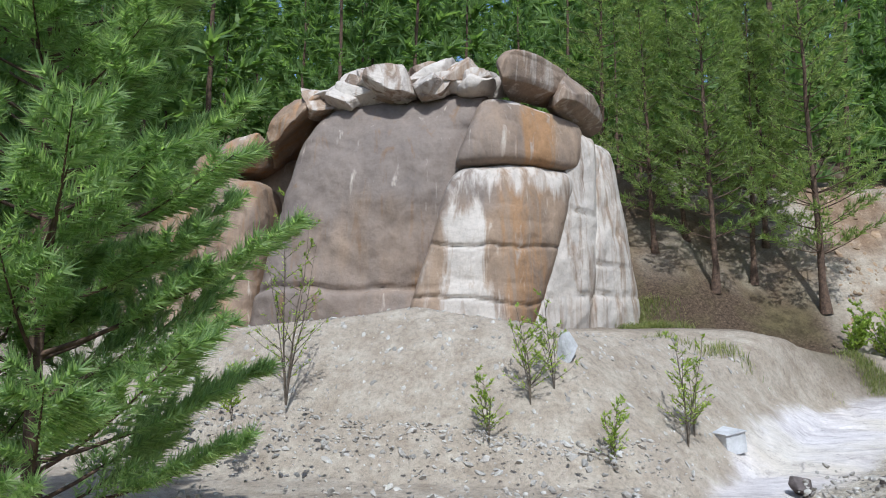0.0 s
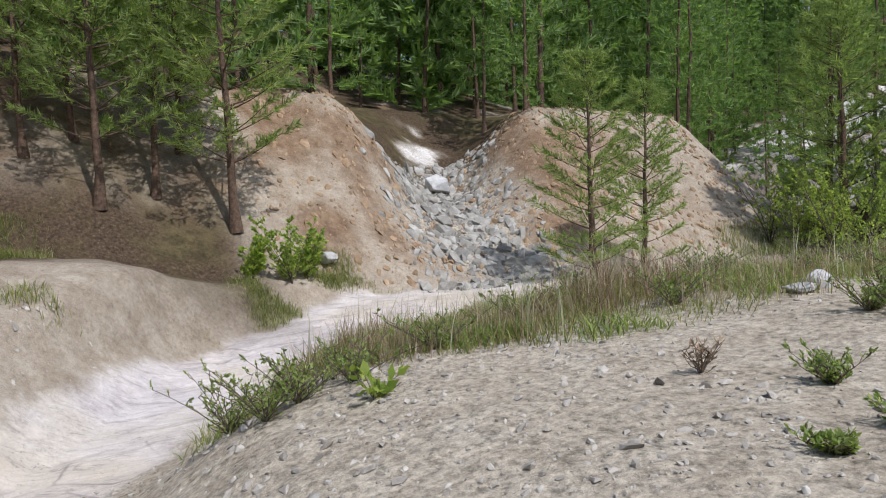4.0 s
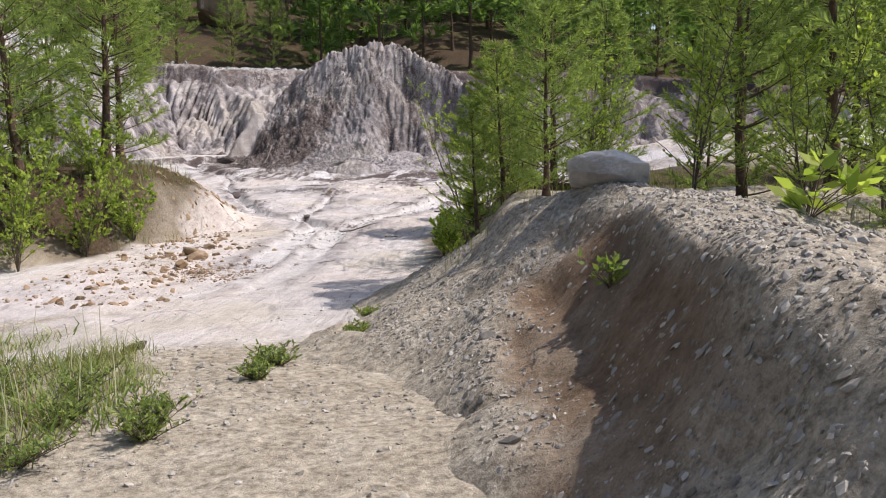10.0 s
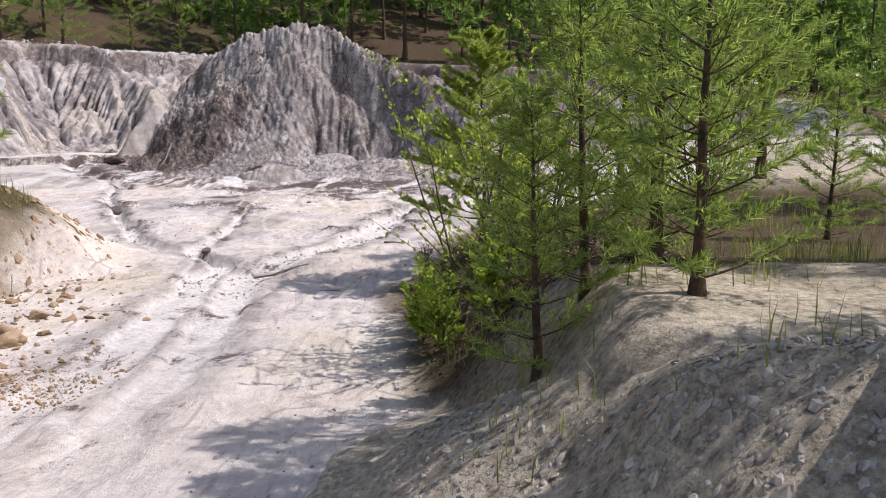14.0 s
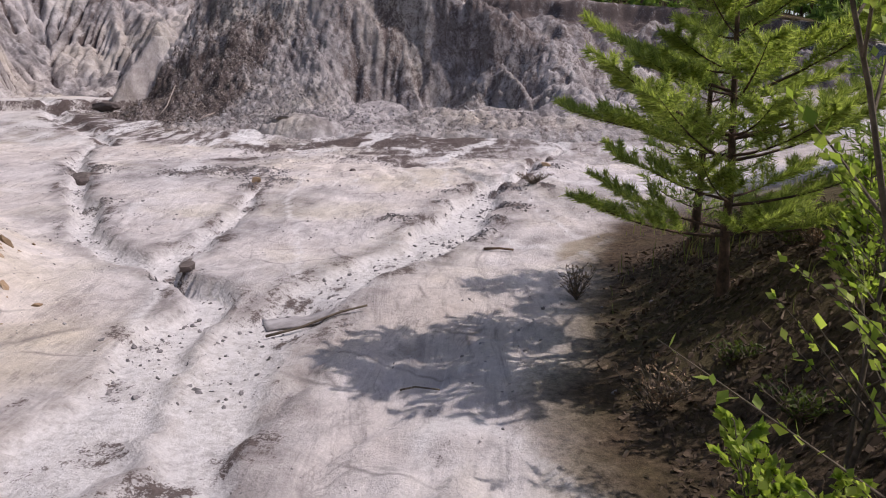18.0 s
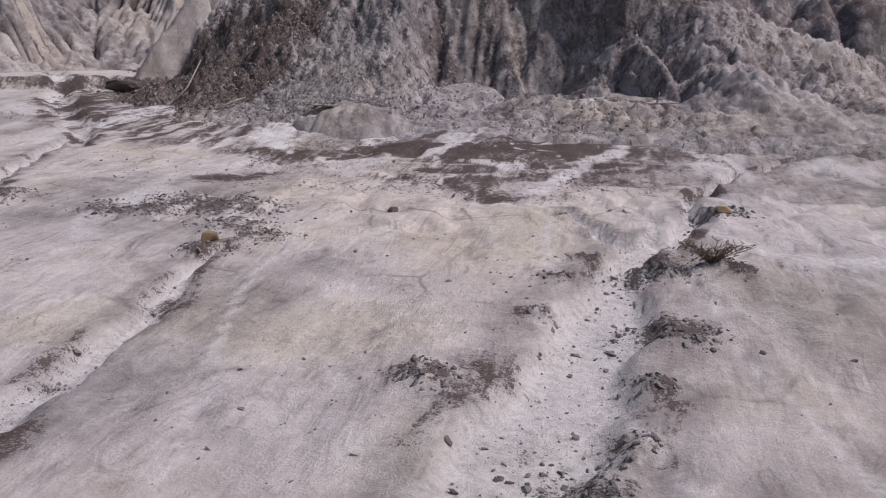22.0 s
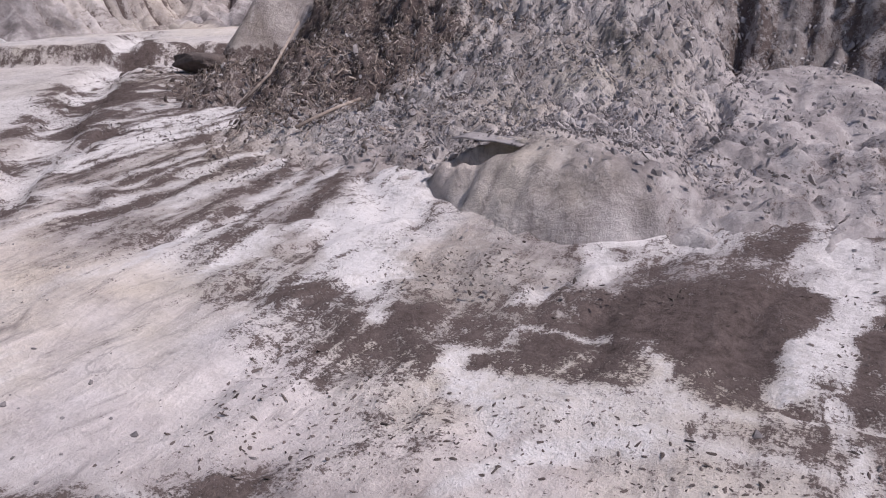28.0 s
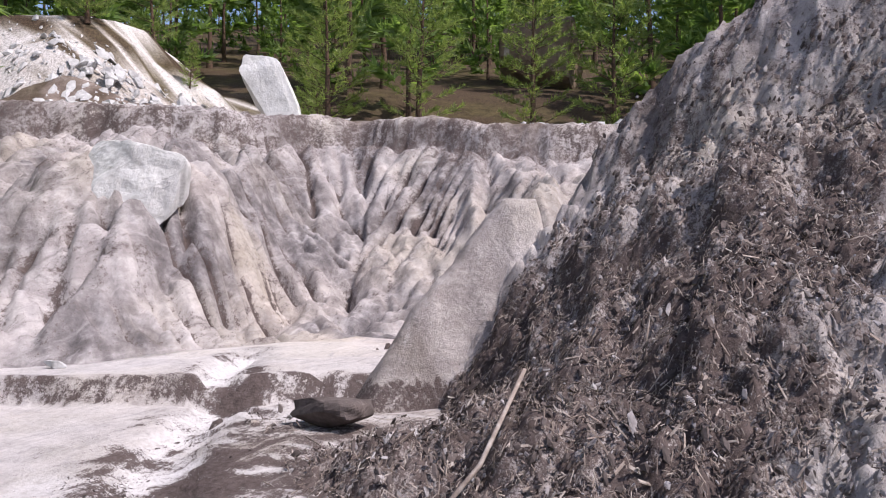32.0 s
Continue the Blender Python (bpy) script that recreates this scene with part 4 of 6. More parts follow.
    edge_line = S(0.62, 0.75, incised(run_, y * 0.22, 351, 2.0)) * S(0.86, 0.80, incised(run_, y * 0.22, 351, 2.0)) * S(9.5, 11, y) * S(28, 26, y) * S(-0.05, 0.15, n2)
    dark = dark + 0.22 * edge_line
    soil = np.maximum.reduce([far, under, thicket, shade * (1 - 0.45 * S(-14.2, -15.5, x))])
    mark(me, "clay", clay * (1 - far))
    mark(me, "sand", sand * (1 - far))
    mark(me, "rust", np.maximum(rust, 0.25 * S(10, 12, q) * S(24, 18, q) * S(-0.05, 0.15, n) * S(-30, -26, x) * S(5, -5, x) * (y > 34)))
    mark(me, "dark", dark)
    mark(me, "grey", np.maximum.reduce([0.55 * fan, 0.5 * S(0.05, 0.25, n) * S(14, 20, y) * S(34, 30, y) * clay, 0.5 * S(0.2, 0.6, into) * S(9, 15, y)]))
    mark(me, "white", np.maximum(0.8 * S(0.82, 0.96, into) * S(9, 15, y) * S(-0.3, -0.1, n) + 0.45 * ((x < -14) & (y > 31) & (y < 37)) * (1 - step_), 0.85 * S(0.06, 0.16, fbm(x * 1.1 + 0.5 * n, y * 0.45, 3, 127)) * S(26.5, 29, y) * S(34, 31, y) + 0.95 * veins + 0.75 * ribbon + 0.8 * combed * S(0.02, 0.12, -comb)) + 0.9 * white)
    mark(me, "soil", soil)
    return tagged(part("ground", me, EARTH), "pale clay, gravel and forest soil of an old pit", "ground", kind="structure")


build_ground()


def spot(x, y):
    """The height of what one would stand on at a place."""
    x, y = np.asarray(x, float), np.asarray(y, float)
    z = ground_height(x, y)
    bank = (x > -27) & (x < 13) & (y > 28.6) & (y < 50)
    z = np.where(bank, np.maximum(z, bank_height(x, y)[0]), z)
    inside = (x > -15.2) & (x < 4.2) & (y > 28.6) & (y < 46)
    z = np.where(inside, np.maximum(z, 0.22 + mound_height(x, y)[0]), z)
    return np.maximum(z, heap_height(x, y))


def build_mound():
    xs = grade([(-15.4, 0.06), (-13.5, 0.038), (-6, 0.038), (-4.5, 0.05), (0, 0.06), (4.4, 0.07)], 0)
    ys = grade([(28.6, 0.045), (30, 0.038), (34.5, 0.038), (36.5, 0.05), (38, 0.08), (44, 0.1)], 0)
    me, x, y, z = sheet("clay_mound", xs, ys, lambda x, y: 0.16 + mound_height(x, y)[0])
    _, k, ang = mound_height(x, y)
    n = fbm(x * 0.9, y * 0.9, 4, 131)
    zero = np.zeros(x.shape)
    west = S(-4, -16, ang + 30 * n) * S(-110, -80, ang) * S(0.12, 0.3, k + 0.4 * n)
    fin = S(0.5, 0.36, along(x, y, FIN)[0]) * (z > 0.7)
    lobe = S(1.1, 0.8, np.hypot(x + 7.45, y - 30.45))
    apron = S(1.15, 0.8, np.hypot((x + 5.95) / 0.95, (y - 33.2) / 1.15))
    cut = S(-8.2, -6.3, x) * S(-0.8, -2.4, x) * S(0.62, 0.45, k)
    mark(me, "clay", zero + 1)
    # rill cuts darker: shade put into the colour, along with wet clay
    wet_shade = S(0.12, 0.34, MOUND_CUT(x, y)) * S(1.05, 0.9, k)
    streaks = fbm((ang + 14 * n) / 5.0, k * 2.2, 4, 135)
    bare = np.maximum.reduce([fin, lobe, 0.8 * apron])
    mark(me, "dark", (1 - bare) * (0.25 * wet_shade + 0.5 * streaks + 0.25 + 0.34 * west + 0.08 * cut + 0.10 * S(0.5, 0.2, k)))
    mark(me, "rust", 0.25 * S(0.3, 0.1, k) * S(-0.1, 0.3, n) + 0.12 * west)
    mark(me, "sand", zero)
    mark(me, "white", 0.5 * S(0.05, 0.2, n) * S(0.6, 0.9, k) * (1 - west) * (1 - lobe))
    mark(me, "grey", np.clip(0.55 + 1.2 * n, 0.25, 0.85) + 0.15 * cut)
    mark(me, "soil", zero)
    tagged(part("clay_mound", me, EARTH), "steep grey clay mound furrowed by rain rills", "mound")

    def bank(x, y):
        z, q, t = bank_height(x, y)
        return z + 0.02 - 0.9 * S(0.35, -0.2, q) - 1.2 * S(10.9, 11.6, q)
    for xs, ys in ((np.concatenate([np.arange(-27.5, -22.5, 0.12), np.arange(-22.5, -13.0, 0.055)]), np.concatenate([np.arange(30.0, 43.5, 0.055), np.arange(43.5, 50, 0.12)])), (np.arange(-13.07, 13.5, 0.11), np.arange(36.5, 50.3, 0.1))):
        me, x, y, z = sheet("clay_bank", xs, ys, bank)
        _, q, t = bank_height(x, y)
        n = fbm(x * 0.9, y * 0.9, 4, 133)
        zero = np.zeros(x.shape)
        mark(me, "clay", zero + 1)
        # shade of the branching cuts painted in as darker clay, partly damp beds
        wet_shade = S(0.12, 0.34, np.where(x < -13.05, BANK_CUT(x, y), EAST_CUT(x, y))) * S(0.2, 0.9, q) * S(8.8, 8.0, q)
        mark(me, "dark", 0.58 * wet_shade + 0.35 * fbm(t * 1.6 + n, q * 0.3, 4, 137) + 0.22 + 0.26 * S(6.6, 8.0, q + 3.5 * n) * S(9.2, 8.5, q) + 0.2 * S(-13, -9, x))
        mark(me, "rust", 0.5 * S(8.5, 9.5, q + 2 * n))
        mark(me, "sand", zero)
        mark(me, "white", zero)
        mark(me, "grey", np.clip(0.66 + 1.8 * n, 0.35, 0.97) + 0.3 * S(-13, -9, x))
        mark(me, "soil", 0.75 * S(8.9, 9.6, q + 1.5 * n) * (1 - S(0.1, 0.25, n)))
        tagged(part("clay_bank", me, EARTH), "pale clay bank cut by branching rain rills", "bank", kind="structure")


build_mound()


def build_heap():
    me, x, y, z = sheet("gravel_heap", np.arange(-2.6, 5.6, 0.042), np.arange(-1.2, 11.8, 0.042), lambda x, y: np.maximum(heap_height(x, y), lie(x, y) - 0.4))
    for k in ("clay", "dark", "grey", "white"):
        mark(me, k, np.zeros(x.shape))
    raw_ = heap_raw(x, y)
    mark(me, "sand", 0.95 * raw_)
    mark(me, "rust", raw_ * (0.62 + 0.35 * S(-0.1, 0.15, fbm(x * 1.3, y * 1.3, 4, 5))))
    mark(me, "soil", 0 * raw_)
    tagged(part("gravel_mound", me, EARTH), "heap of grey gravel with a slipped brown earth flank", "heap")


build_heap()


# ---- rock outcrop ----
def bend(y):
    """How far the rock's front falls back towards its north end."""
    k = y + 9.25
    return -0.5 * (k + np.sqrt(k * k + 0.15)) - 0.09 * np.maximum(-11.5 - y, 0)


def block(corners, front, deep, power=5.0, n=44, lean=0.0, rough=0.10, seed=0, size=1.0, scar=0.06, turn=True):
    """A rounded block whose front outline has the corners bottom-south, bottom-north, top-north, top-south in (y, z)."""
    g = np.linspace(-1, 1, n)
    a, b = np.meshgrid(g, g)
    one = np.ones(a.shape)
    verts, faces = [], []
    for k, (p, q, r) in enumerate([(one, a, b), (-one, -a, b), (-a, one, b), (a, -one, b), (-b, a, one), (b, a, -one)]):
        verts.append(np.stack([p, q, r], -1).reshape(-1, 3))
        i = np.arange(n * n).reshape(n, n) + k * n * n
        faces.append(np.stack([i[:-1, :-1], i[:-1, 1:], i[1:, 1:], i[1:, :-1]], -1).reshape(-1, 4))
    v, f = np.concatenate(verts), np.concatenate(faces)
    v = v / (np.abs(v) ** power).sum(1, keepdims=True) ** (1 / power)
    rng = np.random.default_rng(seed + 900)
    if power < 5:  # broken facets on the loose boulders
        for _ in range(10):
            d = rng.normal(size=3)
            d /= np.linalg.norm(d)
            v = v - (np.maximum(v @ d - 0.62 - 0.2 * rng.random(), 0))[:, None] * d * 0.85
    s, h = (v[:, 1] + 1) / 2, (v[:, 2] + 1) / 2
    (y0, z0), (y1, z1), (y2, z2), (y3, z3) = corners
    y = (1 - h) * ((1 - s) * y0 + s * y1) + h * ((1 - s) * y3 + s * y2)
    z = (1 - h) * ((1 - s) * z0 + s * z1) + h * ((1 - s) * z3 + s * z2)
    x = front - deep / 2 + v[:, 0] * deep / 2 + (bend(y) if turn else bend(np.full(y.shape, (y0 + y1) / 2))) - lean * h * h
    nx = fbm(y * 0.6 * size + seed, z * 0.6 * size, 4, 140 + seed) + 0.35 * fbm(y * 2.1 * size + seed, z * 2.1 * size + x, 4, 150 + seed)
    if seed == 1:
        x = x + 0.16 * S(0.05, -0.05, z - 0.95 - 0.25 * fbm(y * 0.8, 0 * y, 3, 5)) - 0.10 * S(0.12, 0.0, np.abs(z - 1.0 - 0.25 * fbm(y * 0.8, 0 * y, 3, 5)))
    x = x + rough * 3 * nx - scar * incised(y * 0.55 + seed + 0.25 * fbm(y, z, 2, seed), z * 0.28, 180 + seed, 9.0) - 0.6 * scar * incised(y * 0.22, z * 0.6 + seed, 190 + seed, 12.0)
    for level in {3: (1.85, 0.75), 4: (0.85, 2.6), 14: (0.95, 1.6)}.get(seed, ()):
        x = x - 0.09 * S(0.045, 0.0, np.abs(z - level - 0.30 * fbm(y * 0.9, 0 * y + level, 3, 6)))
    y = y + rough * 1.6 * fbm(x * 0.9, z * 0.9, 4, 160 + seed)
    z = z + rough * 1.6 * fbm(x * 0.9 + 3, y * 0.9, 4, 170 + seed)
    me = raw("block", np.stack([x, y, z], -1), f)
    bm = bmesh.new()
    bm.from_mesh(me)
    bmesh.ops.remove_doubles(bm, verts=bm.verts, dist=0.002)
    bm.to_mesh(me)
    bm.free()
    return me


def build_rock():
    base = empty("rock_outcrop", pose(0, 0, 0), "tall weathered brown rock outcrop split into rounded blocks", "rock")
    F0 = -10.4
    for name, corners, front, deep, power, lean, rough, seed in [
            ("rock_face", ((-14.65, -0.6), (-10.9, -0.6), (-9.2, 5.35), (-13.35, 4.95)), F0 - 0.1, 3.6, 6, 0.9, 0.13, 1),
            ("hat_block", ((-10.35, 3.36), (-7.6, 3.52), (-7.55, 4.7), (-9.75, 4.9)), F0 - 0.02, 3.0, 8, 0.4, 0.05, 2),
            ("nose_block", ((-11.4, -0.6), (-8.9, -0.6), (-7.65, 3.56), (-10.32, 3.40)), F0 + 0.3, 3.2, 10, 0.34, 0.06, 3),
            ("side_block", ((-9.0, -0.6), (-7.4, -0.6), (-7.15, 4.45), (-7.8, 4.6)), F0 + 0.1, 3.0, 6, 0.4, 0.09, 4),
            ("side_block", ((-7.7, -0.6), (-5.95, -0.6), (-6.75, 4.25), (-7.4, 4.5)), F0 + 0.02, 3.2, 5, 0.4, 0.11, 14),
            ("ledge_block", ((-15.0, 3.5), (-13.5, 4.5), (-12.8, 5.4), (-14.4, 4.95)), F0 - 0.75, 3.0, 4.9, 0.5, 0.22, 5),
            ("ledge_block", ((-16.3, 3.4), (-14.6, 3.5), (-14.2, 4.85), (-15.7, 4.2)), F0 - 0.9, 2.6, 4.2, 0.4, 0.2, 15),
            ("lower_block", ((-15.9, -0.6), (-14.3, -0.6), (-14.4, 3.45), (-15.7, 3.4)), F0 - 0.55, 3.0, 6, 0.3, 0.18, 6),
            ("lower_block", ((-17.6, -0.6), (-15.7, -0.6), (-15.5, 3.2), (-16.9, 2.9)), F0 - 0.8, 3.0, 5, 0.3, 0.2, 16),
            ("crown_boulder", ((-9.65, 4.9), (-8.0, 4.85), (-7.85, 5.75), (-9.35, 5.8)), F0 + 0.1, 2.2, 4.2, 0.0, 0.08, 7),
            ("crown_boulder", ((-8.75, 4.75), (-7.05, 4.6), (-6.95, 5.4), (-8.2, 5.85)), F0 + 0.15, 2.4, 4.2, 0.0, 0.08, 8),
            ("top_slab", ((-13.1, 5.0), (-11.5, 5.2), (-11.2, 5.95), (-12.6, 6.1)), F0 - 1.2, 1.6, 3.6, 0.3, 0.2, 9),
            ("top_slab", ((-12.0, 5.1), (-10.5, 5.2), (-10.1, 6.2), (-10.9, 5.8)), F0 - 0.9, 1.3, 3.4, 0.4, 0.2, 10),
            ("top_slab", ((-10.9, 5.1), (-9.9, 5.1), (-9.8, 5.8), (-10.5, 6.0)), F0 - 1.0, 1.2, 3.4, 0.4, 0.2, 11),
            ("top_slab", ((-13.6, 4.8), (-12.6, 5.0), (-12.5, 5.5), (-13.2, 5.4)), F0 - 0.8, 1.2, 3.4, 0.4, 0.2, 17),
            ("top_slab", ((-10.3, 5.0), (-9.3, 5.0), (-9.4, 5.5), (-10.0, 5.6)), F0 - 0.6, 1.0, 3.2, 0.2, 0.15, 18),
            ("back_mass", ((-17.0, -0.6), (-6.3, -0.6), (-7.2, 4.6), (-16.0, 4.2)), F0 - 2.6, 4.5, 6, 0.0, 0.3, 12)]:
        me = block(corners, front, deep, power, lean=lean, rough=rough, seed=seed, n=(96 if seed in (1, 3) else 72) if power > 4.5 else 40)
        co = np.array([v.co for v in me.vertices])
        pale = {"crown_boulder": 0.10, "top_slab": 0.5, "side_block": 0.58, "hat_block": 0.25, "nose_block": 0.30}.get(name, -0.1) + np.where(co[:, 2] > 4.7, 0.25, 0)
        if name == "nose_block":
            pale += 0.42 * S(0.75, 0.1, np.abs(co[:, 1] + 9.75 + 0.1 * co[:, 2] + 0.5 * fbm(co[:, 1] * 1.5, co[:, 2] * 0.7, 3, 7))) * S(2.9, 2.0, co[:, 2]) + 0.25 * S(2.6, 3.2, co[:, 2])
        mark(me, "pale", pale)
        y, z = co[:, 1], co[:, 2]
        rag = 1.2 * fbm(y * 0.7, z * 0.4, 4, 9)
        mark(me, "slate", {"rock_face": 0.55 + 0.4 * S(1.8, 4.2, z + rag) + 0.3 * S(-13.0, -13.9, y + rag), "hat_block": 0.55 * S(-8.4, -9.0, y + rag), "nose_block": 0.6 * S(1.6, 2.8, z + rag) * S(-9.0, -9.6, y + 0.5 * rag), "side_block": 0.25, "crown_boulder": 0.3}.get(name, 0.1) + 0 * y)
        mark(me, "iron", {"nose_block": 0.50 * S(0.75, 0.35, np.abs(y + 8.75 + 0.12 * z + 0.4 * rag)), "hat_block": 0.45 * S(0.5, 0.2, np.abs(y + 8.6)) + 0.2, "rock_face": 0.05 + 0.2 * S(2.5, 1.0, z), "side_block": 0.15, "ledge_block": 0.45, "lower_block": 0.35}.get(name, 0.0) + 0 * y)
        part(name, me, ROCK, base)


build_rock()


# ---- trees ----
def tube(points, radii, sides=6):
    """Vertices and quads of a tube along points."""
    p, r = np.asarray(points, float), np.asarray(radii, float)
    d = np.gradient(p, axis=0)
    d /= np.linalg.norm(d, axis=1, keepdims=True) + 1e-9
    ref = np.where(np.abs(d[:, 2:3]) > 0.9, [[1.0, 0, 0]], [[0, 0, 1.0]])
    a = np.cross(d, ref)
    a /= np.linalg.norm(a, axis=1, keepdims=True) + 1e-9
    b = np.cross(d, a)
    k = np.linspace(0, 2 * np.pi, sides, endpoint=False)
    v = p[:, None] + r[:, None, None] * (np.cos(k)[None, :, None] * a[:, None] + np.sin(k)[None, :, None] * b[:, None])
    i = np.arange(len(p) * sides).reshape(len(p), sides)
    j = np.roll(i, -1, 1)
    return v.reshape(-1, 3), np.stack([i[:-1], j[:-1], j[1:], i[1:]], -1).reshape(-1, 4)


def join(pieces):
    vs, fs, n = [], [], 0
    for v, f in pieces:
        vs.append(v)
        fs.append(f + n)
        n += len(v)
    return np.concatenate(vs), np.concatenate(fs)


def needles(rng, a, b, each, length, width):
    """Thin triangles set round the twigs that run from a to b."""
    a, b = np.repeat(a, each, 0), np.repeat(b, each, 0)
    n = len(a)
    k = rng.random((n, 1)) ** 0.8
    p = a + (b - a) * k
    d = (b - a) / (np.linalg.norm(b - a, axis=1, keepdims=True) + 1e-9)
    q = rng.normal(size=(n, 3))
    q -= (q * d).sum(1, keepdims=True) * d
    q /= np.linalg.norm(q, axis=1, keepdims=True) + 1e-9
    way = d * 0.75 + q * 0.75 + np.array([0, 0, 0.12])
    way /= np.linalg.norm(way, axis=1, keepdims=True)
    w = np.cross(way, rng.normal(size=(n, 3)))
    w /= np.linalg.norm(w, axis=1, keepdims=True) + 1e-9
    ln = length * (0.7 + 0.6 * rng.random((n, 1)))
    v = np.stack([p - w * width / 2, p + w * width / 2, p + way * ln], 1).reshape(-1, 3)
    return v, np.arange(3 * n).reshape(-1, 3)


def pine_meshes(seed, h, crown=0.12, spread_=0.30, each=14, length=0.09, width=0.016, step=0.30, twigs=5, thick=0.018, rise=0.25, limbs=True):
    """Trunk, branches and needles of a pine."""
    rng = np.random.default_rng(seed)
    zs = np.linspace(0, h, 14)
    sway = np.cumsum(rng.normal(0, 0.012 * h / 14 * 3, (14, 2)), 0)
    sway -= sway[0]
    trunk = np.column_stack([sway, zs])
    tv, tf = tube(trunk, np.maximum(thick * h * (1 - zs / h * 0.93) * (1 + 0.6 * np.exp(-zs / 0.15)), 0.006), 8)
    woods, A, B = [], [], []
    z = crown * h
    while z < h * 0.985:
        left = 1 - z / h
        n = rng.integers(4, 7)
        turn = rng.random() * 6.28
        for i in range(n):
            ang = turn + i * 6.283 / n + rng.normal(0, 0.25)
            low = S(0.0, 0.25, (z / h - crown))
            L = spread_ * h * (left ** 0.75) * (0.75 + 0.5 * rng.random()) * (0.75 + 0.25 * low) + 0.10
            up = rise + 0.55 * (1 - left) + rng.normal(0, 0.1)
            k = np.linspace(0, 1, 6)[:, None]
            out = np.array([math.cos(ang), math.sin(ang), 0])
            start = np.array([np.interp(z, zs, trunk[:, 0]), np.interp(z, zs, trunk[:, 1]), z + rng.normal(0, 0.03)])
            pts = start + out * L * k + np.array([0, 0, 1]) * L * (up * k * 0.7 + 0.22 * k * k)
            woods.append(tube(pts, np.linspace(max(0.010 * L + 0.003, 0.004), 0.0025, 6), 4))
            across = np.array([-out[1], out[0], 0])
            count = max(2, int(twigs * (0.5 + L)))
            for j in range(count):
                f = 0.3 + 0.7 * (j + rng.random()) / count
                s = start + out * L * f + np.array([0, 0, 1]) * L * (up * f * 0.7 + 0.22 * f * f)
                ln = (0.16 + 0.34 * L * (1.05 - f)) * (0.8 + 0.4 * rng.random())
                way = out * 0.75 + across * rng.choice([-1, 1]) * 0.7 + np.array([0, 0, 0.35 + 0.3 * rng.random()])
                A.append(s)
                B.append(s + way / np.linalg.norm(way) * ln)
            A.append(pts[3])
            B.append(pts[5])
        z += step * (0.75 + 0.5 * rng.random()) * (0.55 + 0.6 * left)
    A.append(trunk[-2])
    B.append(trunk[-1] + np.array([0, 0, 0.08]))
    nv, nf = needles(rng, np.array(A), np.array(B), each, length, width)
    wv, wf = join(woods)
    parts = [raw("trunk", tv, tf), raw("crown", nv, nf, smooth=False)]
    return parts + [raw("branch", wv, wf)] if limbs else parts


def tree(name, meshes, mats, label, category, group, m):
    t = empty(name, m, label, category, group)
    for n, me, mat in zip(("trunk", "crown", "branch"), meshes, (*mats, mats[0])):
        ob = part(n, me, mat, t)
        if n != "trunk":
            tagged(ob, kind="stuff")
    return t


PINES = [tree("pine", pine_meshes(5 + k, 3.6, crown=0.06, spread_=0.26, each=20, length=0.11, width=0.016, step=0.29, twigs=6), (BARK, NEEDLE), "young green pine growing from the bank", "tree", "young pines", pose(0, 0, -50)) for k in range(3)]
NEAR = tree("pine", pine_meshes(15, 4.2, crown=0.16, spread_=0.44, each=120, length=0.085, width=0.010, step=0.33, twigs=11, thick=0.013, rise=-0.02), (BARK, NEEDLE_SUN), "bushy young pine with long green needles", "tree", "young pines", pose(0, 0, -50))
FRONT = tree("pine", pine_meshes(16, 4.2, crown=0.03, spread_=0.30, each=110, length=0.085, width=0.010, step=0.25, twigs=11, thick=0.012), (BARK, NEEDLE_PALE), "dense young pine beside the track", "tree", "young pines", pose(0, 0, -50))
TALL = [tree("pine", pine_meshes(25 + k, 9.0, crown=0.15, spread_=0.19, each=13, length=0.17, width=0.03, step=0.42, twigs=5, thick=0.010), (BARK, NEEDLE), "tall slender pine on the slope", "tree", "tall pines", pose(0, 0, -50)) for k in range(3)]


def plant(kinds, spots, seed):
    rng = random.Random(seed)
    for n, (x, y, h) in enumerate(spots):
        k = kinds[n % len(kinds)]
        tall = 3.6 if k in PINES else 4.2 if k in (NEAR, FRONT) else 9.0
        m = pose(x, y, float(spot(x, y)) - 0.05, rng.uniform(-3, 3), rng.uniform(-3, 3), rng.uniform(0, 360)) @ Matrix.Scale(h / tall, 4)
        if k.location.z < -40:
            k.matrix_basis = m
        else:
            copy_thing(k, m)


plant(PINES, [(-11.3, 4.6, 4.6), (-12.0, 6.6, 4.2),
              (-1.11, 10.45, 1.65), (-0.8, 10.75, 1.5), (-0.3, 10.2, 1.85), (2.3, 14.5, 3.8), (-0.2, 11.6, 2.3), (-1.0, 19.2, 2.2), (0.6, 16.2, 2.6), (0.9, 18.8, 3.0),
              (1.6, 9.2, 2.8), (2.4, 7.4, 3.0), (3.2, 9.0, 3.6), (3.4, 12.0, 4.2), (4.4, 17, 4.5), (5, 24, 4.5), (6.5, 20, 5),
              (-10.2, 12.6, 4.4), (-11.6, 13.0, 5.0), (-9.6, 14.2, 4.2), (-12.6, 12.4, 4.8), (-10.8, 15.2, 4.6), (-9.4, 16.8, 4.6), (-11.6, 17.4, 5.2), (-13.4, 14.8, 5.2), (-10.2, 18.8, 4.5),
              (-1.4, -14.2, 4.5)], 3)
plant([NEAR], [(-1.25, 17.22, 3.0)], 6)
plant([FRONT], [(0.15, -12.05, 4.6), (-0.9, -13.2, 4.2)], 7)
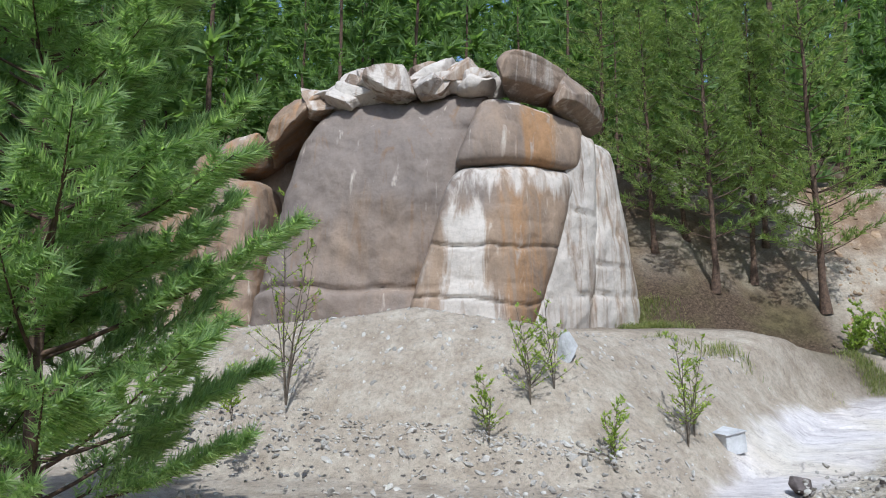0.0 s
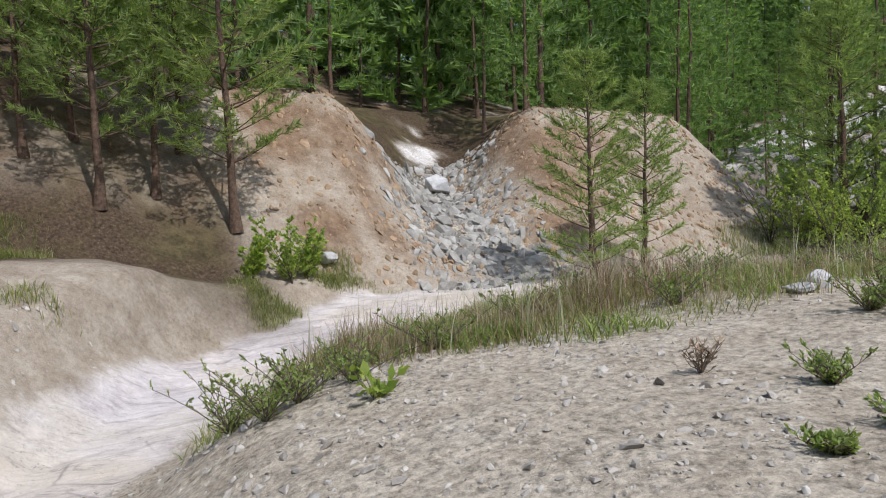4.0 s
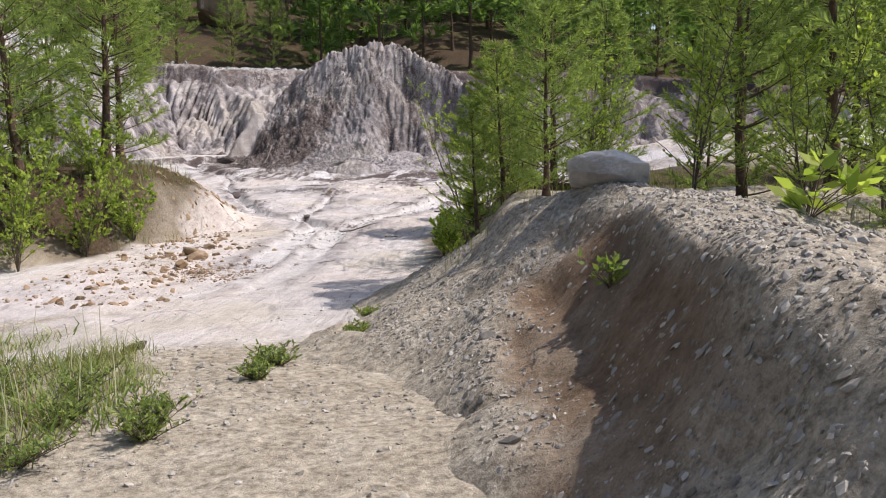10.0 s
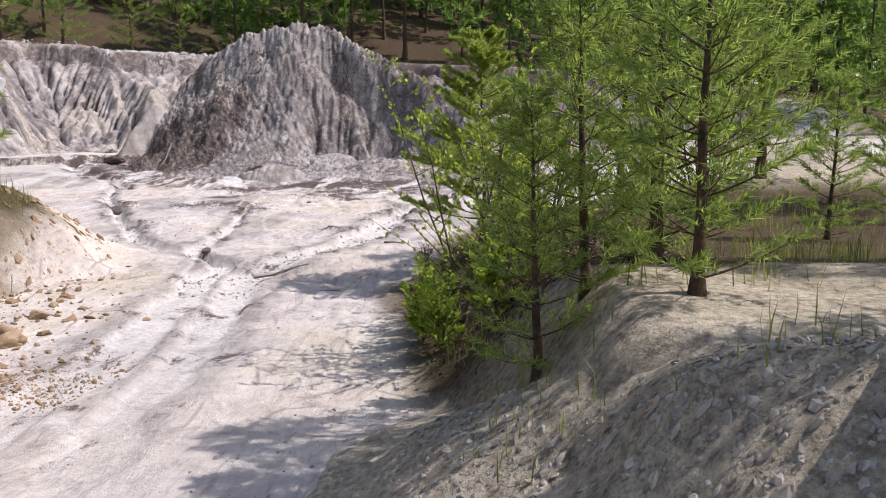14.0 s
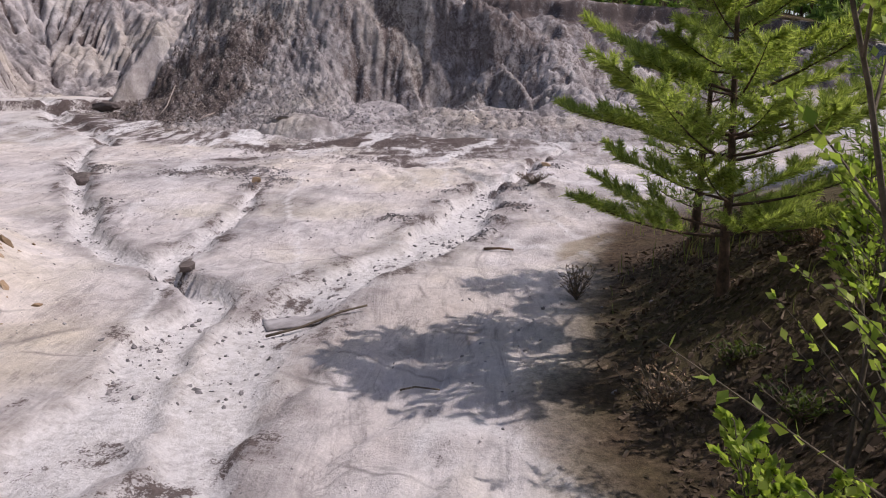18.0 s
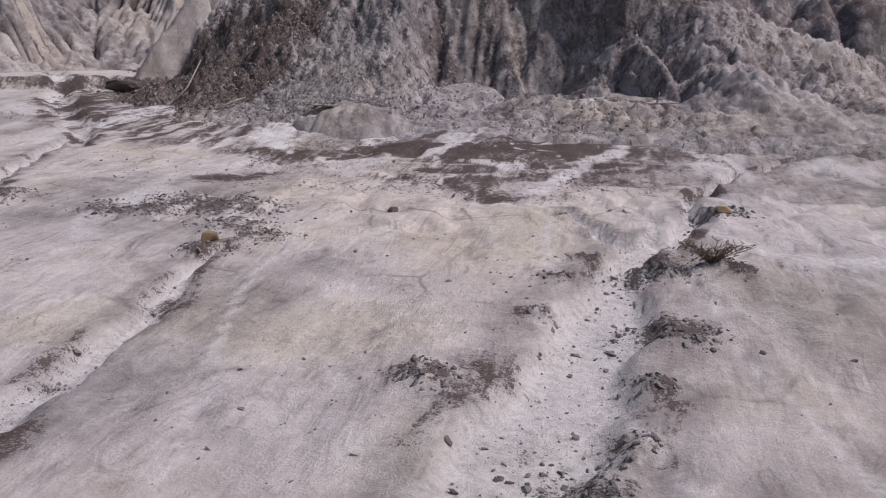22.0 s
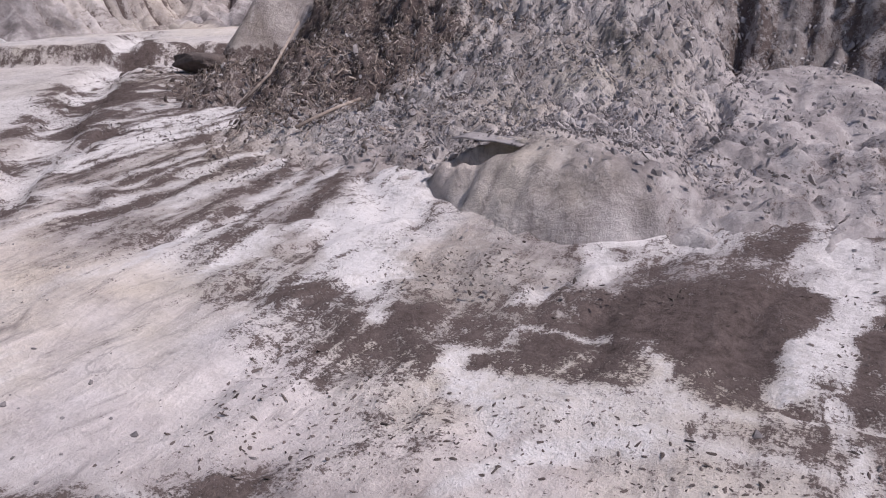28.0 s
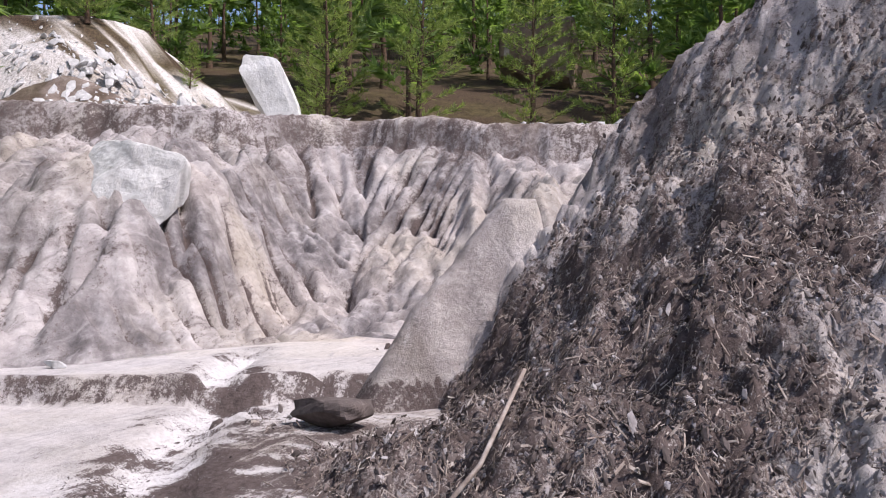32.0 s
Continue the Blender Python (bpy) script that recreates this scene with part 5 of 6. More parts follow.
plant(PINES, [(-24.5, 46.0, 4.0), (-22.0, 47.0, 4.5), (-27.6, 43.5, 3.0), (-29.5, 41.5, 2.6), (-19.5, 49.5, 4.5), (-26.2, 47.5, 5.0), (-30.5, 44.5, 3.0), (-17.5, 51.0, 5.0), (2.5, 50.0, 4.0), (6.0, 49.0, 4.0)], 9)
plant(TALL, [(-14.5, -4.3, 8.5), (-14.5, -1.8, 9.5), (-15.4, -5.5, 7), (-15.2, -3.2, 8), (-16.4, -2.5, 7), (-16.0, -4.6, 9), (-17.5, -6.5, 9)], 4)


# ---- woods all round ----
def build_woods():
    kinds = []
    for fine in (True, False):
        for k in range(4):
            t, c = pine_meshes(60 + k, 10.0, crown=(0.06, 0.14, 0.22, 0.03)[k], spread_=(0.17, 0.15, 0.14, 0.2)[k], each=13 if fine else 9, length=0.28 if fine else 0.5, width=0.055 if fine else 0.14, step=0.75 if fine else 1.0, twigs=2, thick=0.008, limbs=False)
            get = lambda me: (np.array([v.co for v in me.vertices]), np.array([p.vertices for p in me.polygons]))
            kinds.append((get(t), get(c)))
            for me in (t, c):
                bpy.data.meshes.remove(me)
    rng = np.random.default_rng(8)
    spots, near = [], {}
    many = np.column_stack([rng.uniform(-80, 50, 40000), rng.uniform(-50, 125, 40000)])
    q = bank_lie(many[:, 0], many[:, 1])[1]
    for (x, y), q in zip(many, q):
        north = q > (13.0 if -36 < x < -19 and y < 60 else 10.6) and y > 30 and math.hypot(x + 31.5, y - 42.2) > 6.5
        north = north and abs((x + 19) * 0.949 + (y - 48) * 0.316) > (3.0 if y < 70 else 0)
        west = x < -18.8 and y <= 34 and not (abs(y - 5 + 0.28 * (x + 20)) < 2.0 and x > -25) and not (x > -22 and y > 8 and rng.random() < 0.5)
        east = (x > 9 and y > 2) and y < 60
        south = y < -20
        if not (north or west or east or south):
            continue
        away = math.hypot(x + 4, y - 12)
        if rng.random() > min(1.0, 30.0 / away) * (0.3 if east else 1):
            continue
        cell = (int(x // 1.7), int(y // 1.7))
        if any((cell[0] + i, cell[1] + j) in near and math.hypot(near[cell[0] + i, cell[1] + j][0] - x, near[cell[0] + i, cell[1] + j][1] - y) < 1.7 for i in (-1, 0, 1) for j in (-1, 0, 1)):
            continue
        near[cell] = (x, y)
        spots.append((x, y))
        if len(spots) >= 900:
            break
    tv, cv = [], []
    xy = np.array(spots)
    zz = lie(xy[:, 0], xy[:, 1])
    for n, ((x, y), z) in enumerate(zip(spots, zz)):
        away = min(math.hypot(x - p, y - r) for p, r in ((4, -9), (0, 0), (-3, 14), (-9, 28)))
        k = kinds[rng.integers(4) + (0 if away < 24 else 4)]
        s, a = rng.uniform(0.5, 1.3) * (1.25 if y > 36 or x < -18 else 1.0), rng.uniform(0, 6.28)
        turn = np.array([[math.cos(a), -math.sin(a), 0], [math.sin(a), math.cos(a), 0], [0, 0, 1]]) * s
        for out, (v, f) in zip((tv, cv), k):
            out.append((v @ turn.T + (x, y, z - 0.2), f))
    v, f = join(tv)
    woods = empty("woods", pose(0, 0, 0), "dense green conifer forest on the slopes round the pit", "forest")
    tagged(woods, kind="stuff")
    part("trunks", raw("trunks", v, f), BARK, woods)
    v, f = join(cv)
    part("crowns", raw("crowns", v, f, smooth=False), NEEDLE_FAR, woods)


build_woods()


# ---- loose stones, crumbs and chips ----
PHI = (1 + 5 ** 0.5) / 2
ICO = np.array([(-1, PHI, 0), (1, PHI, 0), (-1, -PHI, 0), (1, -PHI, 0), (0, -1, PHI), (0, 1, PHI), (0, -1, -PHI), (0, 1, -PHI), (PHI, 0, -1), (PHI, 0, 1), (-PHI, 0, -1), (-PHI, 0, 1)]) / 1.9
ICO_F = np.array([(0, 11, 5), (0, 5, 1), (0, 1, 7), (0, 7, 10), (0, 10, 11), (1, 5, 9), (5, 11, 4), (11, 10, 2), (10, 7, 6), (7, 1, 8),
                  (3, 9, 4), (3, 4, 2), (3, 2, 6), (3, 6, 8), (3, 8, 9), (4, 9, 5), (2, 4, 11), (6, 2, 10), (8, 6, 7), (9, 8, 1)])
BOX = np.array([(-1, -1, -1), (1, -1, -1), (1, 1, -1), (-1, 1, -1), (-1, -1, 1), (1, -1, 1), (1, 1, 1), (-1, 1, 1)], float)
BOX_F = np.array([(0, 3, 2, 1), (4, 5, 6, 7), (0, 1, 5, 4), (1, 2, 6, 5), (2, 3, 7, 6), (3, 0, 4, 7)])


def pick(rng, n, box, keep):
    """n places in a box (x0, x1, y0, y1), kept by the chance that keep(x, y) gives."""
    out = np.zeros((0, 2))
    while len(out) < n:
        p = np.column_stack([rng.uniform(box[0], box[1], 4 * n), rng.uniform(box[2], box[3], 4 * n)])
        out = np.concatenate([out, p[rng.random(len(p)) < keep(p[:, 0], p[:, 1])]])
    return out[:n]


def turned(rng, n, tilt):
    """n turn matrices: any way round, tilted by about so many radians."""
    a, b, c = rng.uniform(0, 6.283, n), rng.normal(0, tilt, n), rng.normal(0, tilt, n)
    ca, sa, cb, sb, cc, sc = np.cos(a), np.sin(a), np.cos(b), np.sin(b), np.cos(c), np.sin(c)
    o, l = np.zeros(n), np.ones(n)
    rz = np.stack([ca, -sa, o, sa, ca, o, o, o, l], -1).reshape(n, 3, 3)
    ry = np.stack([cb, o, sb, o, l, o, -sb, o, cb], -1).reshape(n, 3, 3)
    rx = np.stack([l, o, o, o, cc, -sc, o, sc, cc], -1).reshape(n, 3, 3)
    return rx @ ry @ rz


def strewn(name, label, category, n, box, keep, sizes, material, seed, long=1.0, flat=0.6, tilt=0.4, chips=False, sink=0.3):
    """Many small pieces lying about, as one mesh."""
    rng = np.random.default_rng(seed)
    p = pick(rng, n, box, keep)
    z = spot(p[:, 0], p[:, 1])
    size = 0.5 * sizes[0] * (sizes[1] / sizes[0]) ** (rng.random(n) ** 2.2)
    base, faces = (BOX, BOX_F) if chips else (ICO, ICO_F)
    k = len(base)
    v = base[None] * (1 + (0.0 if chips else 0.28) * rng.normal(size=(n, k, 1)))
    stretch = np.stack([size * long * rng.uniform(0.6, 1.3, n), size * rng.uniform(0.6, 1.1, n), size * flat * rng.uniform(0.6, 1.2, n)], -1)
    v = v * stretch[:, None]
    # lie along the slope
    e = 0.08
    gx = np.clip((spot(p[:, 0] + e, p[:, 1]) - spot(p[:, 0] - e, p[:, 1])) / (2 * e), -0.9, 0.9)
    gy = np.clip((spot(p[:, 0], p[:, 1] + e) - spot(p[:, 0], p[:, 1] - e)) / (2 * e), -0.9, 0.9)
    v = np.einsum("nij,nkj->nki", turned(rng, n, tilt), v)
    v[:, :, 2] += gx[:, None] * v[:, :, 0] + gy[:, None] * v[:, :, 1]
    v += np.column_stack([p, z + (0.5 - sink) * stretch[:, 2]])[:, None]
    f = faces[None] + (np.arange(n) * k)[:, None, None]
    ob = part(name, raw(name, v.reshape(-1, 3), f.reshape(-1, faces.shape[1]), smooth=False), material)
    return tagged(ob, label, category, kind="stuff")


def not_clay(x, y):
    return 1 - clay_mask(x, y)


RUBBLE = plain("grey_rubble", [(0.3, (0.26, 0.245, 0.22)), (0.55, (0.42, 0.40, 0.37)), (0.75, (0.60, 0.585, 0.56))], 3.0, 0.9, 0.6, 0.04, island=0.7)
strewn("pebbles", "grey and buff pebbles strewn over the gravel track", "gravel", 9000, (-4.2, 2.6, -4.5, 9.0), lambda x, y: not_clay(x, y) * (0.25 + 0.75 * S(0.0, 0.2, fbm(x, y, 3, 301))), (0.012, 0.055), PEBBLE, 11)
on_heap = lambda x, y: S(0.05, 0.2, heap_height(x, y) - lie(x, y)) * (1 - 0.95 * heap_raw(x, y))
strewn("heap_stones", "coarse pale stones covering the gravel heap", "gravel", 24000, (-1.9, 3.8, 0.6, 10.6), on_heap, (0.014, 0.055), PEBBLE, 12)
strewn("heap_cobbles", "broken cobbles lying on the gravel heap", "gravel", 260, (-1.6, 3.6, 1.0, 9.6), on_heap, (0.05, 0.11), PEBBLE, 29, flat=0.55)
strewn("slope_stones", "small stones on the loose earth heap", "gravel", 6000, (-9.0, 1.5, -14.5, -2.0), lambda x, y: not_clay(x, y), (0.02, 0.09), PEBBLE, 13)
strewn("gully_rubble", "broken pale rock rubble in the gully", "rubble", 2600, (-20.5, -12.2, 0.5, 9.5), lambda x, y: S(2.4, 0.2, along(x, y, [(-12.0, 3.4), (-16.0, 4.0), (-19.5, 5.2), (-24.0, 7.5)])[0]), (0.05, 0.40), RUBBLE, 14, flat=0.75)
strewn("hill_rubble", "stones and clods on the brown hillside", "rubble", 5200, (-20.5, -13.2, -1.5, 14), lambda x, y: 0.35 + 0.65 * S(-0.1, 0.2, fbm(x * 0.5, y * 0.5, 3, 303)), (0.03, 0.20), OCHRE, 15, flat=0.7)
strewn("shore_stones", "ochre stones along the edge of the silt", "rubble", 1100, (-8.6, -4.6, 10.0, 20.0), lambda x, y: S(1.6, 0.2, np.abs(x - np.interp(y, [10, 12, 15, 18, 20], [-6.3, -6.3, -6.7, -8.0, -9.5]))), (0.02, 0.16), OCHRE, 16)
strewn("shore_pebbles", "brown pebbles spread on the silt", "gravel", 900, (-6.4, -4.4, 11.4, 13.6), lambda x, y: S(1.0, 0.4, np.hypot((x + 5.3) / 0.9, (y - 12.4) / 0.9) + fbm(x * 2, y * 2, 3, 306)), (0.014, 0.06), OCHRE, 32)
strewn("rill_crumbs", "dark clay crumbs along the rills", "clods", 6500, (-11, -1.5, 16, 28.5), lambda x, y: 0.004 + crumbly(x, y) + 0.12 * S(0.01, 0.05, scars(x, y)), (0.010, 0.055), DULLCLAY, 17)
strewn("plain_crumbs", "small crumbs scattered over the clay", "clods", 2600, (-12, -2, 9, 31), lambda x, y: clay_mask(x, y) * S(0.0, 0.25, fbm(x * 0.8, y * 0.8, 3, 305)), (0.006, 0.04), CLOD, 18)
off_fin = lambda x, y: S(0.40, 0.55, along(x, y, FIN)[0])


def debris(x, y, low, high, brown):
    """The chance of loose pieces on the mound between two shares of the way down; brown: 1 on the peaty west side, 0 on the grey side."""
    z, k, ang = mound_height(x, y)
    above = S(-0.04, 0.04, 0.16 + z - lie(x, y))
    west = S(2, -14, ang + 25 * fbm(x * 0.9, y * 0.9, 4, 131))
    return off_fin(x, y) * above * S(1.0, 0.86, k) * S(low, high, k) * (west if brown > 0.5 else 0.15 + 0.85 * (1 - west))


strewn("bark_litter", "dark bark and wood splinters littering the mound foot", "debris", 14000, (-14.4, -7.5, 30.4, 37.0), lambda x, y: debris(x, y, 0.12, 0.3, 1), (0.003, 0.011), CHIP, 19, long=7.0, flat=0.4, tilt=0.7, chips=True, sink=0.1)
strewn("wood_splinters", "long pale wood splinters sticking out of the debris", "debris", 560, (-14.2, -8.0, 30.8, 36.0), lambda x, y: debris(x, y, 0.2, 0.4, 1), (0.007, 0.018), CHIP, 30, long=9.0, flat=0.4, tilt=0.6, chips=True, sink=-0.2)
strewn("mound_clods", "grey clods and shards on the mound", "clods", 13000, (-12.5, -2.0, 29.4, 37.0), lambda x, y: debris(x, y, 0.0, 0.1, 0) * (0.25 + 0.75 * S(-6.0, -8.0, x)), (0.012, 0.07), CLOD, 20, flat=0.45, tilt=0.8)
strewn("mound_flakes", "pale clay flakes and wood chips on the debris slope", "debris", 6000, (-12.5, -6.5, 29.6, 36.5), lambda x, y: debris(x, y, 0.0, 0.1, 0), (0.006, 0.026), CLOD, 31, long=2.2, flat=0.22, tilt=0.8, chips=True, sink=0.0)
strewn("dark_crumbs", "dark peaty crumbs on the mound", "clods", 8000, (-14.4, -7.0, 29.6, 37.0), lambda x, y: debris(x, y, 0.0, 0.1, 1), (0.010, 0.07), DARKCLOD, 21, flat=0.7, tilt=0.7)
strewn("plateau_rubble", "white quarry rubble above the clay bank", "rubble", 2200, (-34, -14, 38, 54), lambda x, y: S(9.0, 9.8, bank_lie(x, y)[1]) * S(15, 11, bank_lie(x, y)[1]), (0.05, 0.4), STONE, 22)
strewn("bank_litter", "twigs, cones and dry leaves under the young trees", "litter", 14000, (-2.6, 0.3, 11.5, 20.0), lambda x, y: S(0.1, 0.8, x - np.interp(y, *EAST_EDGE)), (0.012, 0.036), LITTER, 23, long=2.6, flat=0.25, tilt=0.6, chips=True, sink=0.0)


for box, seed in (((-14.5, -8.0, 29.5, 33.5), 24), ((-8.0, -2.5, 26.0, 31.0), 25)):
    strewn("bark_crumbs", "fine dark bark crumbs washed over the clay", "debris", 5000, box, lambda x, y: S(-0.05, 0.2, fbm(x * 0.8, y * 1.6, 4, 343)), (0.006, 0.022), DARKCLOD, seed, long=2.2, flat=0.5)


# ---- single boulders ----
def boulder_mesh(seed, size, cut=0.55, n=14, power=4):
    """A rough block with broken planes."""
    rng = np.random.default_rng(seed)
    g = np.linspace(-1, 1, n)
    a, b = np.meshgrid(g, g)
    one = np.ones(a.shape)
    verts, faces = [], []
    for k, (p, q, r) in enumerate([(one, a, b), (-one, -a, b), (-a, one, b), (a, -one, b), (-b, a, one), (b, a, -one)]):
        verts.append(np.stack([p, q, r], -1).reshape(-1, 3))
        i = np.arange(n * n).reshape(n, n) + k * n * n
        faces.append(np.stack([i[:-1, :-1], i[:-1, 1:], i[1:, 1:], i[1:, :-1]], -1).reshape(-1, 4))
    v, f = np.concatenate(verts), np.concatenate(faces)
    v = v / (np.abs(v) ** power).sum(1, keepdims=True) ** (1 / power)
    for _ in range(9):
        d = rng.normal(size=3)
        d /= np.linalg.norm(d)
        k = np.maximum(v @ d - cut - 0.25 * rng.random(), 0)
        v = v - k[:, None] * d * 0.92
    bump_ = fbm(v[:, 0] * 2 + seed, v[:, 1] * 2 + v[:, 2] * 1.7, 4, seed)
    v = v * (1 + 0.22 * bump_[:, None]) * np.asarray(size) / 2
    me = raw("boulder", v, f, smooth=False)
    bm = bmesh.new()
    bm.from_mesh(me)
    bmesh.ops.remove_doubles(bm, verts=bm.verts, dist=0.002)
    bm.to_mesh(me)
    bm.free()
    return me


def boulder(name, seed, x, y, size, label, material=STONE, turn=0, tilt=(0, 0), sink=0.2, z=None, category="stone", cut=0.55, power=4):
    ob = part(name, boulder_mesh(seed, size, cut, 26 if power > 4 else 14, power), material)
    z = float(spot(x, y)) if z is None else z
    ob.matrix_basis = pose(x, y, z + size[2] * (0.5 - sink), tilt[0], tilt[1], turn)
    return tagged(ob, label, category)


boulder("boulder", 31, 0.26, 8.35, (0.68, 0.52, 0.34), "pale grey angular boulder on the gravel heap", turn=-8, sink=0.22, cut=0.78, power=9)
boulder("boulder", 32, 1.35, 2.85, (0.30, 0.26, 0.42), "white angular stone on the heap's flank", turn=40, tilt=(15, -20))
boulder("stone", 33, -1.58, 3.55, (0.22, 0.15, 0.09), "flat pale stone lying on the gravel", turn=20)
boulder("stone", 34, -2.23, 3.77, (0.10, 0.08, 0.06), "small pale stone lying on the gravel", turn=70)
boulder("stone", 35, -3.0, 0.0, (0.30, 0.2, 0.10), "flat white stone at the grass edge", turn=35)
boulder("stone", 36, -3.1, 0.37, (0.26, 0.2, 0.2), "white stone at the grass edge", turn=80)
boulder("stone", 37, -13.7, -0.2, (0.42, 0.32, 0.3), "pale stone at the foot of the slope", turn=10)
boulder("stone", 38, -6.0, -8.5, (0.32, 0.28, 0.42), "white stone on the crest of the earth heap", turn=25)
boulder("stone", 39, -4.48, -5.2, (0.22, 0.16, 0.14), "dark stone at the edge of the silt", DARKCLOD, 60)
boulder("stone", 40, -4.85, -6.0, (0.42, 0.24, 0.2), "dark stone at the edge of the silt", DARKCLOD, 20)
# no stone here: dark lump added for the dark hole in the rill
boulder("stone", 41, -5.78, 18.85, (0.22, 0.14, 0.09), "dark lump standing in for a hole in the rill", DARKCLOD, 50)
boulder("stone", 42, -9.5, 24.15, (0.5, 0.3, 0.22), "dark lump of clay beside a rill", DARKCLOD, 20)
boulder("stone", 43, -5.32, 25.12, (0.15, 0.11, 0.08), "dark stone on the pale clay", DARKCLOD, 75)
boulder("stone", 44, -4.09, 7.85, (0.22, 0.14, 0.09), "dark stone at the edge of the silt", DARKCLOD, 5)
boulder("stone", 45, -13.62, 33.3, (0.75, 0.5, 0.34), "dark rotten block at the mound foot", DARKCLOD, 10)
boulder("boulder", 46, -19.7, 35.75, (1.5, 1.3, 1.15), "white boulder stuck in the clay bank", WHITE, turn=40, tilt=(-8, 14), z=2.45, sink=0.0, cut=0.7, power=9)
boulder("stone", 47, -17.59, 33.2, (0.28, 0.18, 0.1), "pale flat stone on the silt", turn=15)
boulder("slab", 48, -25.2, 44.3, (1.3, 0.7, 2.6), "tall pale stone slab leaning on the plateau", WHITE, turn=35, tilt=(0, -24), sink=0.12)
boulder("boulder", 49, -24.0, 60.5, (4.2, 3.2, 3.6), "large lichen-grown rock below the wood", ROCK, turn=20, category="rock")
boulder("stone", 50, -2.0, 25.6, (0.17, 0.12, 0.08), "ochre stone beside a rill", OCHRE, 30)
boulder("stone", 51, -6.5, 23.45, (0.16, 0.13, 0.1), "yellowish stone beside a rill", OCHRE, 65)
boulder("stone", 52, -19.2, 5.2, (1.0, 0.8, 0.7), "pale bluish block in the gully", turn=15)


# ---- leafy plants ----
def leaves(rng, p, way, length, width):
    """Pointed leaves, four corners each, at p along way."""
    n = len(p)
    way = way + rng.normal(0, 0.45, (n, 3))
    way /= np.linalg.norm(way, axis=1, keepdims=True) + 1e-9
    w = np.cross(way, rng.normal(size=(n, 3)))
    w /= np.linalg.norm(w, axis=1, keepdims=True) + 1e-9
    ln = length * rng.uniform(0.6, 1.25, (n, 1))
    wd = width * ln / length
    v = np.stack([p, p + way * ln * 0.45 + w * wd / 2, p + way * ln, p + way * ln * 0.45 - w * wd / 2], 1)
    return v.reshape(-1, 3), np.arange(4 * n).reshape(-1, 4)


def shrub_meshes(seed, h, stems=5, splay=0.3, twigs=9, each=9, leaf=0.05, wide=0.022, thick=0.008, bare=0.15):
    """Stems with side twigs, and the leaves on them."""
    rng = np.random.default_rng(seed)
    wood, main, P, W = [], [], [], []
    for s in range(stems):
        a, lean = rng.uniform(0, 6.283), splay * rng.uniform(0.3, 1.2)
        top = h * rng.uniform(0.6, 1.0)
        k = np.linspace(0, 1, 7)[:, None]
        out = np.array([math.cos(a), math.sin(a), 0])
        pts = out * lean * top * k ** 1.3 + np.array([0, 0, top]) * k + np.cumsum(rng.normal(0, 0.012 * h, (7, 3)), 0) * k
        main.append(tube(pts, np.linspace(thick * h + 0.002, 0.002, 7), 5))
        for j in range(twigs):
            f = bare + (1 - bare) * (j + rng.random()) / twigs
            q = np.array([np.interp(f, k[:, 0], pts[:, c]) for c in range(3)])
            b = rng.uniform(0, 6.283)
            ln = h * 0.26 * (1.15 - f) * rng.uniform(0.6, 1.3) + 0.05
            d = np.array([math.cos(b), math.sin(b), 0.55 + 0.5 * rng.random()])
            d /= np.linalg.norm(d)
            tip = q + d * ln
            wood.append(tube(np.array([q, (q + tip) / 2 + rng.normal(0, 0.01, 3), tip]), [0.003 + 0.002 * h * (1 - f), 0.003, 0.0015], 4))
            u = rng.random((each, 1)) ** 0.7
            P.append(q + (tip - q) * u)
            W.append(np.repeat(d[None], each, 0))
    lv, lf = leaves(rng, np.concatenate(P), np.concatenate(W), leaf, wide)
    fine = raw("foliage", lv, lf, smooth=False)
    if h < 0.5:
        return [("stalk", raw("stalk", *join(main + wood))), ("foliage", fine)]
    return [("stem", raw("stem", *m)) for m in main] + [("twig", raw("twig", *join(wood))), ("foliage", fine)]


def shrub(name, seed, x, y, h, label, category, group="", material=None, z=None, **more):
    t = empty(name, pose(x, y, (float(spot(x, y)) if z is None else z) - 0.03, 0, 0, seed * 47 % 360), label, category, group)
    for n, me in shrub_meshes(seed, h, **more):
        ob = part(n, me, (material or LEAF) if n == "foliage" else TWIG, t)
        if n != "stem":
            tagged(ob, kind="stuff")
    return t


# rubble on top of the rock
crest = bpy.data.objects["rock_outcrop"]
rng = random.Random(77)
for k in range(16):
    y = -13.2 + 0.235 * k
    s = rng.uniform(0.5, 1.2)
    ob = part("top_slab", boulder_mesh(700 + k, (s * 1.1, s * 1.25, s * 0.75), 0.5), ROCK, crest)
    for name, value in (("pale", 0.35 + 0.4 * rng.random()), ("slate", 0.0), ("iron", 0.35 * rng.random())):
        mark(ob.data, name, np.full(len(ob.data.vertices), value))
    ob.matrix_basis = pose(-11.55 + float(bend(y)) - rng.uniform(0, 0.5), y, 5.0 + 0.07 * (y + 13.2) + rng.uniform(0.0, 0.5), rng.uniform(-25, 25), rng.uniform(-25, 25), rng.uniform(0, 360))
# ochre stones and a log at the edge of the silt
boulder("stone", 53, -6.08, 13.55, (0.30, 0.2, 0.17), "ochre stone at the edge of the silt", OCHRE, 30)
boulder("stone", 54, -5.95, 12.75, (0.26, 0.2, 0.2), "ochre stone at the edge of the silt", OCHRE, 80)
boulder("stone", 55, -6.3, 14.6, (0.24, 0.18, 0.12), "ochre stone at the edge of the silt", OCHRE, 10)


